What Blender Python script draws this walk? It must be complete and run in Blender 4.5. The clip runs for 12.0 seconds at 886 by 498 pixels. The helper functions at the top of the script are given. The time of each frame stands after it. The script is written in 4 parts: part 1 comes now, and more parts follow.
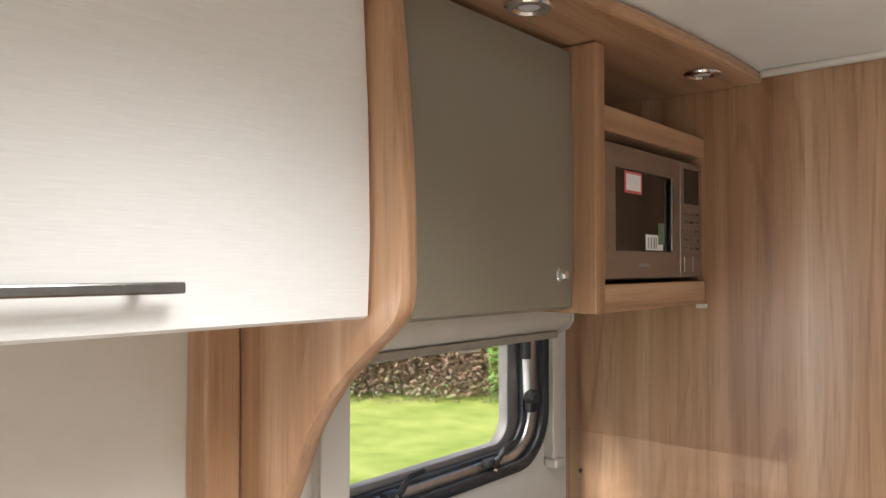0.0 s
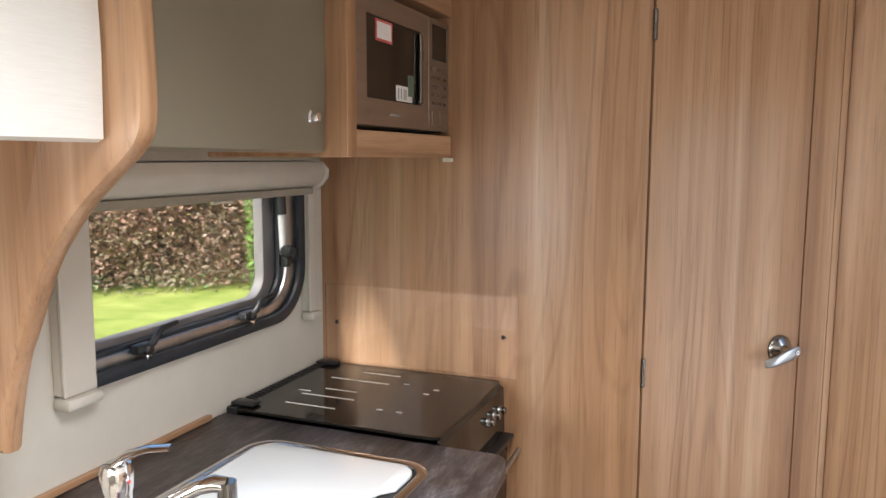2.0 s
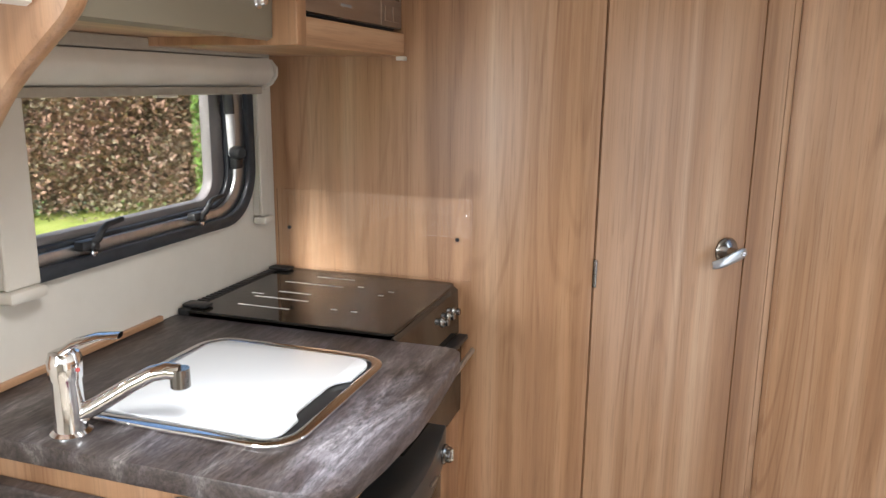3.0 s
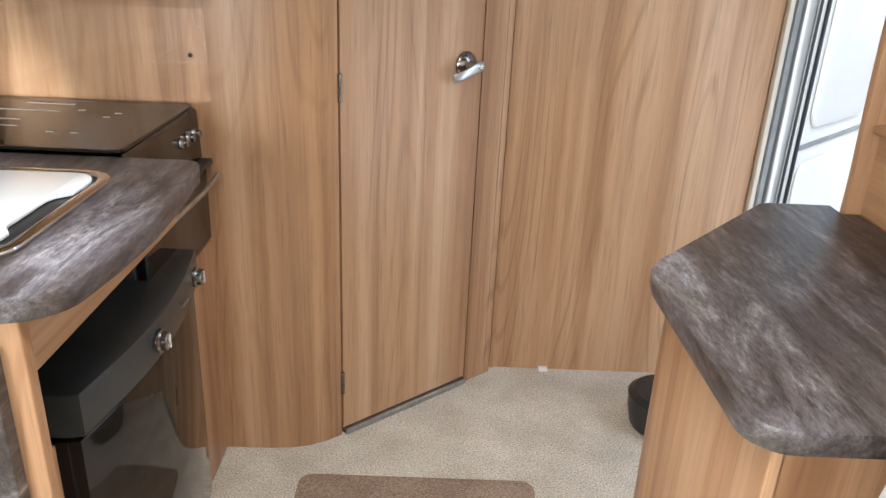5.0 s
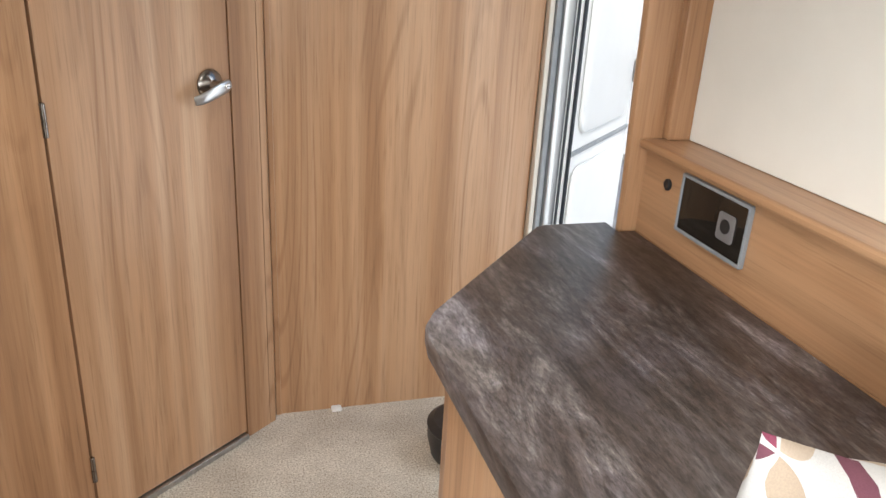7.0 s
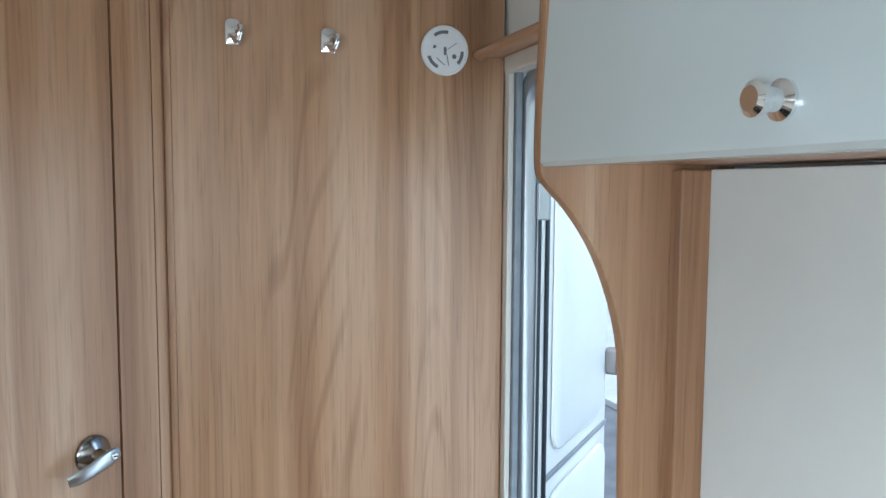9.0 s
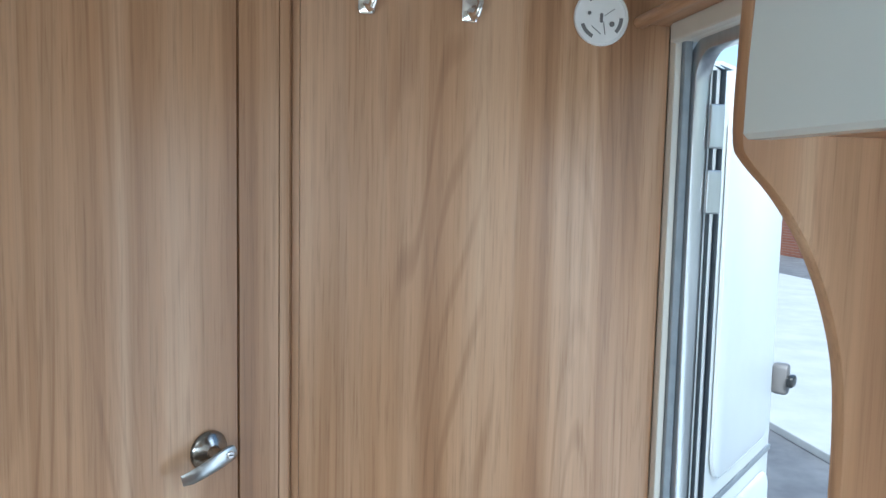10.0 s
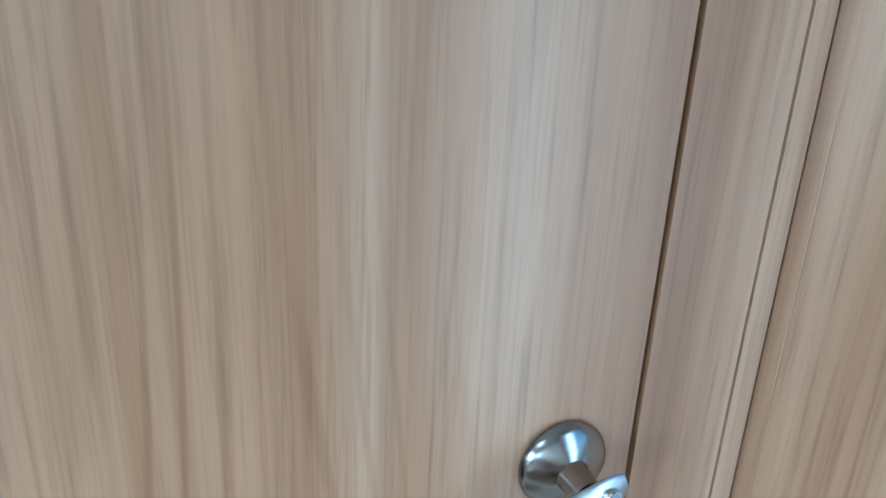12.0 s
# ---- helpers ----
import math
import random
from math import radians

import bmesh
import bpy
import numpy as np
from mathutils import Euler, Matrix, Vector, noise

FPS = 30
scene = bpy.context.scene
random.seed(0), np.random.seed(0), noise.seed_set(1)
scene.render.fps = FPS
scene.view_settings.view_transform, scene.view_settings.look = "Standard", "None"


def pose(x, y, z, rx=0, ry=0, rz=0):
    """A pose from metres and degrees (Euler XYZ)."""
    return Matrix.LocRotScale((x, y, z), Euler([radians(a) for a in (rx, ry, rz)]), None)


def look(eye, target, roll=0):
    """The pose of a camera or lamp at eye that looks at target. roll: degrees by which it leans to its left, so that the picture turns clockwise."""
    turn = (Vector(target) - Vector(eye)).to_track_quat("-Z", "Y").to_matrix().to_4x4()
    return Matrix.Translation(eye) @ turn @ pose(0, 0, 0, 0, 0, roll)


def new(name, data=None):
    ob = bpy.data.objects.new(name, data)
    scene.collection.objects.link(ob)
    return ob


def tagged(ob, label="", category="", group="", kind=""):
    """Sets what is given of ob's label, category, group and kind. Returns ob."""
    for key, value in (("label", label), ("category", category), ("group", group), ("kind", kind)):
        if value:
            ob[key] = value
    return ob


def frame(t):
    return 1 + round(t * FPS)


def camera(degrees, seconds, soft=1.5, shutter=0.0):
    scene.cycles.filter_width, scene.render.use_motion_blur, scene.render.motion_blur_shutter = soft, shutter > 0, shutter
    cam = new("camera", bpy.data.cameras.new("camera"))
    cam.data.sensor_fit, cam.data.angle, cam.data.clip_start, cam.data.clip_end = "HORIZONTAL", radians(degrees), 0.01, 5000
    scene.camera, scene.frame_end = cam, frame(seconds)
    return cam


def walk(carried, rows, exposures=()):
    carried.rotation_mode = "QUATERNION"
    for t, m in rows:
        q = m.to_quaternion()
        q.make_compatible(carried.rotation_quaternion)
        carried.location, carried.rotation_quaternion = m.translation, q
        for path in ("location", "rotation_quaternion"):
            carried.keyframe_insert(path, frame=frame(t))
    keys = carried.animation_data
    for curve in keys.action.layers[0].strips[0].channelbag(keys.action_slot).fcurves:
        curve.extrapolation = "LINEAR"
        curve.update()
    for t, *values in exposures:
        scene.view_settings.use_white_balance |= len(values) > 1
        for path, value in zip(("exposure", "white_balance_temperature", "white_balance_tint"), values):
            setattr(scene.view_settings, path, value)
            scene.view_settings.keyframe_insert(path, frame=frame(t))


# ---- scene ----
cam = camera(60.9, 12.0)
PATH = [
    (0.0, pose(0.959, -1.633, 1.517, 91.31, -0.07, 39.65)),
    (0.5, pose(0.964, -1.631, 1.516, 91.94, 0.85, 32.69)),
    (1.0, pose(0.973, -1.633, 1.503, 90.85, 0.81, 27.64)),
    (1.5, pose(0.977, -1.643, 1.471, 87.42, 0.16, 23.72)),
    (2.0, pose(0.981, -1.648, 1.438, 83.05, -0.20, 21.59)),
    (2.5, pose(0.982, -1.645, 1.414, 80.16, -0.53, 20.03)),
    (2.7, pose(0.980, -1.644, 1.401, 79.18, -0.59, 19.36)),
    (4.3, pose(0.989, -1.659, 1.293, 69.92, -1.22, 8.66)),
    (4.5, pose(0.997, -1.656, 1.290, 68.82, -1.57, 6.48)),
    (5.0, pose(1.018, -1.654, 1.281, 67.46, -2.40, 0.17)),
    (5.5, pose(1.042, -1.650, 1.274, 66.53, -3.03, -5.23)),
    (6.0, pose(1.049, -1.641, 1.271, 65.53, -3.42, -8.51)),
    (6.5, pose(1.069, -1.584, 1.270, 65.26, -3.58, -11.42)),
    (7.0, pose(1.113, -1.453, 1.285, 68.33, -3.08, -15.63)),
    (7.5, pose(1.171, -1.370, 1.328, 73.13, -1.75, -18.15)),
    (9.3, pose(1.271, -1.092, 1.470, 86.09, -0.41, -18.00)),
    (9.5, pose(1.273, -1.066, 1.471, 86.10, -0.63, -16.39)),
    (10.0, pose(1.289, -0.962, 1.444, 84.69, -1.24, -8.25)),
    (10.5, pose(1.286, -0.725, 1.344, 83.89, -1.10, -1.19)),
    (11.0, pose(1.254, -0.519, 1.305, 81.18, -2.02, 6.13)),
    (11.5, pose(1.167, -0.301, 1.346, 74.25, -2.26, 10.77)),
    (12.0, pose(1.138, -0.132, 1.309, 68.76, -2.52, 19.40)),
]
EXPOSURES = [
    (0.0, 0.72, 6500, 10), (2.5, 0.88, 6400, 10), (4.5, 0.90, 6350, 7), (6.0, 0.86, 6550, 8), (7.5, 0.84, 6700, 9),
    (9.5, 0.65, 5000, -3), (10.0, 0.72, 5300, -2), (10.5, 0.52, 6900, 10), (11.0, 0.78, 5200, -3), (11.5, 1.0, 4350, -8), (12.0, 1.12, 4350, -10),
]
walk(cam, PATH, EXPOSURES)

# ---- world and lights ----
world = bpy.data.worlds.new("overcast_sky")
scene.world = world
world.use_nodes = True
wn = world.node_tree.nodes
sky = wn.new("ShaderNodeTexSky")
sky.sky_type, sky.sun_disc = "NISHITA", False
sky.air_density, sky.dust_density = 1.0, 2.0
sky.sun_elevation, sky.sun_rotation = radians(40), radians(200)
wn["Background"].inputs[1].default_value = 0.15
world.node_tree.links.new(sky.outputs[0], wn["Background"].inputs[0])
sun_data = bpy.data.lights.new("sun", "SUN")
sun_data.energy, sun_data.angle, sun_data.color = 4.2, radians(25), (1, 0.96, 0.9)
sun = new("sun", sun_data)
sun.matrix_world = look((-1.5, -6, 6), (0, 0, 0))


def area(name, eye, target, w, h, power, color, spread=180):
    d = bpy.data.lights.new(name, "AREA")
    d.shape, d.size, d.size_y, d.energy, d.color, d.spread = "RECTANGLE", w, h, power, color, radians(spread)
    ob = new(name, d)
    ob.matrix_world = look(eye, target)
    return ob


# next three: added fill lamps for assumed, unseen windows; no openings are built there
area("front_fill_light", (0.97, -3.66, 1.1), (0.97, 0, -1.2), 1.7, 0.8, 8, (0.94, 0.97, 1.0), 115)
area("side_fill_light", (0.03, -2.1, 1.15), (2, -1.0, 0.5), 1.0, 0.5, 21, (0.94, 0.97, 1.0), 130)
area("right_fill_light", (1.88, -2.6, 1.15), (0, -1.9, 0.1), 1.0, 0.5, 3.5, (0.94, 0.97, 1.0))
area("doorway_light", (2.035, -0.12, 0.85), (1.2, 0.35, 0.6), 0.20, 1.4, 2.3, (0.90, 0.96, 1.0))
area("roof_light_glow", (0.93, -1.25, 1.918), (0.90, -1.18, 0), 0.55, 0.45, 9.5, (0.97, 0.97, 0.98), 122)


# ---- materials ----
def base(name, rough=0.5, metal=0.0, color=(0.5, 0.5, 0.5), spec=0.5):
    m = bpy.data.materials.new(name)
    m.use_nodes = True
    b = m.node_tree.nodes["Principled BSDF"]
    b.inputs["Base Color"].default_value = (*color, 1)
    b.inputs["Roughness"].default_value = rough
    b.inputs["Metallic"].default_value = metal
    b.inputs["Specular IOR Level"].default_value = spec
    return m, m.node_tree.nodes, m.node_tree.links, b


def position(nodes, links, scale, turn=0):
    g = nodes.new("ShaderNodeNewGeometry")
    mp = nodes.new("ShaderNodeMapping")
    mp.inputs["Scale"].default_value = scale
    mp.inputs["Rotation"].default_value = (0, 0, turn)
    links.new(g.outputs["Position"], mp.inputs["Vector"])
    return mp.outputs[0]


def noise_tex(nodes, links, vec, scale, detail=4, rough=0.5, distortion=0.0):
    n = nodes.new("ShaderNodeTexNoise")
    n.inputs["Scale"].default_value, n.inputs["Detail"].default_value = scale, detail
    n.inputs["Roughness"].default_value, n.inputs["Distortion"].default_value = rough, distortion
    links.new(vec, n.inputs["Vector"])
    return n.outputs["Fac"]


def ramp(nodes, links, fac, stops):
    r = nodes.new("ShaderNodeValToRGB")
    e = r.color_ramp.elements
    e[0].position, e[0].color = stops[0][0], (*stops[0][1], 1)
    e[1].position, e[1].color = stops[-1][0], (*stops[-1][1], 1)
    for p, c in stops[1:-1]:
        e.new(p).color = (*c, 1)
    links.new(fac, r.inputs[0])
    return r.outputs[0]


def mix(nodes, links, fac, a, b, kind="MIX"):
    m = nodes.new("ShaderNodeMix")
    m.data_type, m.blend_type = "RGBA", kind
    if isinstance(fac, float):
        m.inputs[0].default_value = fac
    else:
        links.new(fac, m.inputs[0])
    for s, i in ((a, 6), (b, 7)):
        if isinstance(s, tuple):
            m.inputs[i].default_value = (*s, 1)
        else:
            links.new(s, m.inputs[i])
    return m.outputs[2]


def bump(nodes, links, b, height, strength, distance):
    n = nodes.new("ShaderNodeBump")
    n.inputs["Strength"].default_value, n.inputs["Distance"].default_value = strength, distance
    links.new(height, n.inputs["Height"])
    links.new(n.outputs[0], b.inputs["Normal"])


def wood(name, grain="z", tone=1.0, rough=0.36):
    """Pale acacia foil: soft lengthwise bands, cathedral figure and fine pores. grain: the axis it runs along."""
    m, n, l, b = base(name, rough)
    k = {"z": (1, 1, 0), "y": (1, 0, 1), "x": (0, 1, 1)}[grain]

    def v(across, along):
        return position(n, l, tuple(across if c else along for c in k))
    bands = noise_tex(n, l, v(15, 0.30), 1.0, 2, 0.5, 0.35)
    c1 = ramp(n, l, bands, [(0.30, (0.300, 0.160, 0.082)), (0.42, (0.405, 0.230, 0.124)), (0.52, (0.450, 0.268, 0.150)),
                            (0.62, (0.49, 0.305, 0.182)), (0.72, (0.55, 0.365, 0.23))])
    slim = noise_tex(n, l, v(48, 0.5), 1.0, 2, 0.5, 0.2)
    c1 = mix(n, l, 0.42, c1, ramp(n, l, slim, [(0.32, (0.74, 0.68, 0.63)), (0.47, (1, 1, 1)), (0.66, (1.14, 1.14, 1.14))]), "MULTIPLY")
    field = noise_tex(n, l, v(4.2, 0.36), 1.0, 1, 0.4, 0.05)
    rings = n.new("ShaderNodeMath")
    rings.operation = "MULTIPLY"
    rings.inputs[1].default_value = 150.0
    l.new(field, rings.inputs[0])
    sine = n.new("ShaderNodeMath")
    sine.operation = "SINE"
    l.new(rings.outputs[0], sine.inputs[0])
    figure = ramp(n, l, sine.outputs[0], [(0.0, (1, 1, 1)), (0.60, (1, 1, 1)), (1.0, (0.76, 0.70, 0.66))])
    where = ramp(n, l, noise_tex(n, l, v(7, 0.9), 1.0, 2), [(0.44, (0, 0, 0)), (0.60, (0.8, 0.8, 0.8))])
    c2 = mix(n, l, where, c1, mix(n, l, 1.0, c1, figure, "MULTIPLY"))
    patch = noise_tex(n, l, v(5, 0.8), 1.0, 2)
    fine = noise_tex(n, l, v(170, 6.0), 1.0, 3, 0.65)
    pores = ramp(n, l, fine, [(0.30, (0.74, 0.70, 0.67)), (0.46, (1, 1, 1)), (0.74, (1.08, 1.07, 1.06))])
    c3 = mix(n, l, patch, c2, mix(n, l, 1.0, c2, (0.86, 0.81, 0.78), "MULTIPLY"))
    hair = noise_tex(n, l, v(420, 5.0), 1.0, 2, 0.6)
    c4 = mix(n, l, 0.75, c3, pores, "MULTIPLY")
    c4 = mix(n, l, 0.28, c4, ramp(n, l, hair, [(0.32, (0.72, 0.69, 0.66)), (0.5, (1, 1, 1)), (0.7, (1.12, 1.11, 1.10))]), "MULTIPLY")
    c5 = mix(n, l, 1.0, c4, (tone, tone, tone), "MULTIPLY")
    l.new(c5, b.inputs["Base Color"])
    bump(n, l, b, fine, 0.08, 0.001)
    return m


def worktop_material():
    m, n, l, b = base("weathered_oak_laminate", 0.42)
    turn = radians(3)
    long = noise_tex(n, l, position(n, l, (12, 2.6, 12), turn), 1.0, 10, 0.74, 1.3)
    c1 = ramp(n, l, long, [(0.34, (0.020, 0.015, 0.013)), (0.46, (0.050, 0.038, 0.034)), (0.55, (0.078, 0.065, 0.062)),
                           (0.63, (0.14, 0.125, 0.12)), (0.72, (0.29, 0.26, 0.245))])
    streak = noise_tex(n, l, position(n, l, (70, 12, 70), turn), 1.0, 5, 0.72, 0.6)
    c2 = mix(n, l, 0.5, c1, ramp(n, l, streak, [(0.33, (0.45, 0.43, 0.42)), (0.52, (1, 1, 1)), (0.72, (1.7, 1.65, 1.6))]), "MULTIPLY")
    blot = noise_tex(n, l, position(n, l, (6, 3.5, 6), turn), 1.0, 5, 0.62, 1.2)
    c3 = mix(n, l, ramp(n, l, blot, [(0.47, (0, 0, 0)), (0.66, (0.7, 0.7, 0.7))]), c2, mix(n, l, 1.0, c2, (1.6, 1.75, 2.1), "MULTIPLY"))
    speck = noise_tex(n, l, position(n, l, (210, 55, 210), turn), 1.0, 4, 0.7, 0.3)
    c3 = mix(n, l, 0.7, c3, ramp(n, l, speck, [(0.36, (0.42, 0.40, 0.39)), (0.5, (1, 1, 1)), (0.68, (1.6, 1.58, 1.55))]), "MULTIPLY")
    l.new(c3, b.inputs["Base Color"])
    l.new(ramp(n, l, streak, [(0.3, (0.5, 0.5, 0.5)), (0.7, (0.36, 0.36, 0.36))]), b.inputs["Roughness"])
    bump(n, l, b, streak, 0.12, 0.001)
    return m


def mottled(name, c0, c1, scale, rough, bump_strength=0.05, bump_scale=200, metal=0.0, distance=0.001, stretch=(1, 1, 1)):
    m, n, l, b = base(name, rough, metal)
    v = position(n, l, stretch)
    l.new(ramp(n, l, noise_tex(n, l, v, scale, 4, 0.6), [(0.3, c0), (0.7, c1)]), b.inputs["Base Color"])
    if bump_strength:
        bump(n, l, b, noise_tex(n, l, v, bump_scale, 3, 0.6), bump_strength, distance)
    return m


def carpet_material(name, c0, c1, c2, tuft):
    m, n, l, b = base(name, 0.95, spec=0.1)
    v = position(n, l, (1, 1, 1))
    small = noise_tex(n, l, v, tuft, 3, 0.7)
    big = noise_tex(n, l, v, 7, 4, 0.6)
    col = ramp(n, l, small, [(0.32, c0), (0.5, c1), (0.68, c2)])
    l.new(mix(n, l, 0.55, col, ramp(n, l, big, [(0.35, (0.70, 0.67, 0.64)), (0.62, (1.08, 1.08, 1.08))]), "MULTIPLY"), b.inputs["Base Color"])
    bump(n, l, b, small, 0.9, 0.006)
    return m


WOOD = wood("acacia_foil_upright")
WOOD_Y = wood("acacia_foil_lengthwise", "y")
WOOD_X = wood("acacia_foil_crosswise", "x")
TOP = worktop_material()
CREAM = mottled("cream_wallboard", (0.66, 0.62, 0.55), (0.70, 0.66, 0.59), 14, 0.6, 0.06, 260)
CEIL = mottled("white_ceiling_board", (0.74, 0.72, 0.67), (0.79, 0.77, 0.72), 5, 0.7, 0.05, 180)
WHITE = mottled("white_textured_laminate", (0.74, 0.73, 0.70), (0.80, 0.79, 0.76), 20, 0.34, 0.22, 9, 0.0, 0.0012, (4, 1.2, 26))
PALE = mottled("pale_grey_gloss", (0.60, 0.63, 0.62), (0.63, 0.66, 0.65), 3, 0.22, 0.0)
TAUPE = mottled("taupe_gloss_laminate", (0.205, 0.180, 0.135), (0.225, 0.198, 0.150), 2.5, 0.28, 0.04, 90)
BLIND = mottled("cream_plastic", (0.60, 0.56, 0.49), (0.65, 0.61, 0.54), 9, 0.42, 0.0)
GREIGE = mottled("greige_blind_fabric", (0.33, 0.29, 0.235), (0.37, 0.33, 0.27), 60, 0.8, 0.2, 700)
CARPET = carpet_material("beige_twist_carpet", (0.32, 0.26, 0.195), (0.64, 0.575, 0.48), (0.88, 0.82, 0.73), 210)
MAT = carpet_material("brown_doormat", (0.19, 0.125, 0.088), (0.34, 0.245, 0.18), (0.45, 0.335, 0.255), 200)
CHROME = base("polished_chrome", 0.07, 1.0, (0.82, 0.82, 0.83))[0]
SATIN = mottled("satin_nickel", (0.25, 0.24, 0.23), (0.35, 0.335, 0.32), 30, 0.2, 0.04, 400, 1.0)
STEEL = mottled("brushed_aluminium", (0.42, 0.43, 0.44), (0.55, 0.56, 0.57), 40, 0.32, 0.05, 300, 1.0, 0.001, (1, 1, 0.1))
BRONZE = mottled("brushed_bronze_steel", (0.30, 0.235, 0.185), (0.36, 0.285, 0.225), 60, 0.36, 0.04, 500, 0.75, 0.0005, (1, 0.05, 1))
BLACK = mottled("black_plastic", (0.012, 0.012, 0.013), (0.022, 0.022, 0.023), 30, 0.4, 0.08, 400)
RUBBER = mottled("navy_rubber_seal", (0.016, 0.020, 0.026), (0.03, 0.036, 0.045), 40, 0.45, 0.1, 300)
ANTHRA = mottled("anthracite_enamel", (0.028, 0.032, 0.034), (0.038, 0.042, 0.044), 12, 0.33, 0.05, 300)
DARKGLASS = mottled("black_glass", (0.012, 0.010, 0.008), (0.016, 0.013, 0.010), 3, 0.05, 0.0)
GREYPRO = mottled("grey_window_profile", (0.20, 0.22, 0.24), (0.28, 0.30, 0.32), 20, 0.3, 0.0)
SINK = mottled("white_glass_board", (0.86, 0.90, 0.92), (0.89, 0.92, 0.94), 3, 0.10, 0.0)
ALARM = mottled("white_moulded_plastic", (0.74, 0.72, 0.70), (0.80, 0.78, 0.76), 30, 0.45, 0.0)
GRP = mottled("white_moulded_door_skin", (0.78, 0.79, 0.78), (0.82, 0.83, 0.82), 5, 0.4, 0.1, 500)
PAPER = mottled("white_paper", (0.75, 0.72, 0.70), (0.82, 0.80, 0.78), 60, 0.8, 0.0)
RED = base("red_print", 0.6, 0, (0.55, 0.10, 0.09))[0]
GREEN = base("green_print", 0.6, 0, (0.13, 0.17, 0.11))[0]
INK = base("grey_print", 0.6, 0, (0.28, 0.27, 0.26))[0]
PRINT = base("pale_hob_print", 0.4, 0, (0.62, 0.62, 0.60))[0]
GREYPL = base("grey_plastic", 0.5, 0, (0.16, 0.15, 0.15))[0]
LAMPGLASS = mottled("frosted_lamp_glass", (0.62, 0.63, 0.64), (0.68, 0.69, 0.70), 20, 0.25, 0.0)


def glass_material(name, tint=(1, 1, 1), rough=0.0):
    m, n, l, b = base(name, rough, 0, tint)
    b.inputs["Transmission Weight"].default_value = 1.0
    b.inputs["IOR"].default_value = 1.05 if name.startswith("window") else 1.33
    return m


PANE = glass_material("window_acrylic", (0.93, 0.96, 0.95), 0.07)
SPLASH = glass_material("clear_glass", (0.98, 0.985, 0.98))
LID = glass_material("smoked_glass", (0.10, 0.085, 0.075))


# ---- geometry helpers ----
def part(name, bm, material, parent=None, label="", smooth=False):
    me = bpy.data.meshes.new(name)
    bmesh.ops.recalc_face_normals(bm, faces=bm.faces[:])
    bm.to_mesh(me)
    bm.free()
    for mat in material if isinstance(material, (list, tuple)) else [material]:
        me.materials.append(mat)
    if smooth:
        for p in me.polygons:
            p.use_smooth = True
        me.set_sharp_from_angle(angle=radians(35))
    ob = new(name, me)
    if parent:
        ob.parent = parent
    if label:
        ob["label"] = label
    return ob


def thing(name, at, label, category, group=""):
    e = new(name)
    e.location = at
    e.empty_display_size = 0.05
    e["at"] = at
    return tagged(e, label, category, group)


def rel(bm, parent):
    """Moves world-built geometry into its thing's own frame."""
    p = parent
    off = Vector((0, 0, 0))
    while p:
        off += p.location
        p = p.parent
    bmesh.ops.translate(bm, verts=bm.verts[:], vec=-off)
    return bm


def put(name, bm, material, parent, label="", smooth=False):
    return part(name, rel(bm, parent), material, parent, label, smooth)


def structure(name, bm, material, label="", category="wall", smooth=False):
    return tagged(part(name, bm, material, None, "", smooth), label, category, "", "structure")


def box(x0, x1, y0, y1, z0, z1, bevel=0.0, bm=None, seg=2):
    bm = bm or bmesh.new()
    g = bmesh.ops.create_cube(bm, size=1)["verts"]
    for v in g:
        v.co = Vector(((x0 + x1) / 2 + v.co.x * (x1 - x0), (y0 + y1) / 2 + v.co.y * (y1 - y0), (z0 + z1) / 2 + v.co.z * (z1 - z0)))
    if bevel:
        bmesh.ops.bevel(bm, geom=list({e for v in g for e in v.link_edges}), offset=bevel, segments=seg, profile=0.5, affect="EDGES")
    return bm


def to3(axis, u, v, d):
    return {"x": (d, u, v), "y": (u, d, v), "z": (u, v, d)}[axis]


def plate(outline, holes, axis, d0, d1, bevel=0.0, bm=None):
    """A flat sheet with an outline and holes, in the plane across the axis, from d0 to d1."""
    own = bmesh.new()
    edges = []
    for loop in [outline] + list(holes):
        vs = [own.verts.new(to3(axis, u, v, d0)) for u, v in loop]
        edges += [own.edges.new((vs[i], vs[(i + 1) % len(vs)])) for i in range(len(vs))]
    if holes:
        faces = [f for f in bmesh.ops.triangle_fill(own, use_beauty=True, edges=edges)["geom"] if isinstance(f, bmesh.types.BMFace)]
    else:
        faces = [own.faces.new(own.verts[:])]
    ext = bmesh.ops.extrude_face_region(own, geom=faces)["geom"]
    bmesh.ops.translate(own, verts=[g for g in ext if isinstance(g, bmesh.types.BMVert)], vec=Vector(to3(axis, 0, 0, d1 - d0)))
    bmesh.ops.recalc_face_normals(own, faces=own.faces[:])
    if bevel:
        rim = [e for e in own.edges if len(e.link_faces) == 2 and e.calc_face_angle(0) > 1.2 and
               abs((e.verts[0].co - e.verts[1].co)["xyz".index(axis)]) < 1e-6]
        bmesh.ops.bevel(own, geom=rim, offset=bevel, segments=2, profile=0.5, affect="EDGES")
    if bm is None:
        return own
    me = bpy.data.meshes.new("tmp")
    own.to_mesh(me)
    own.free()
    bm.from_mesh(me)
    bpy.data.meshes.remove(me)
    return bm


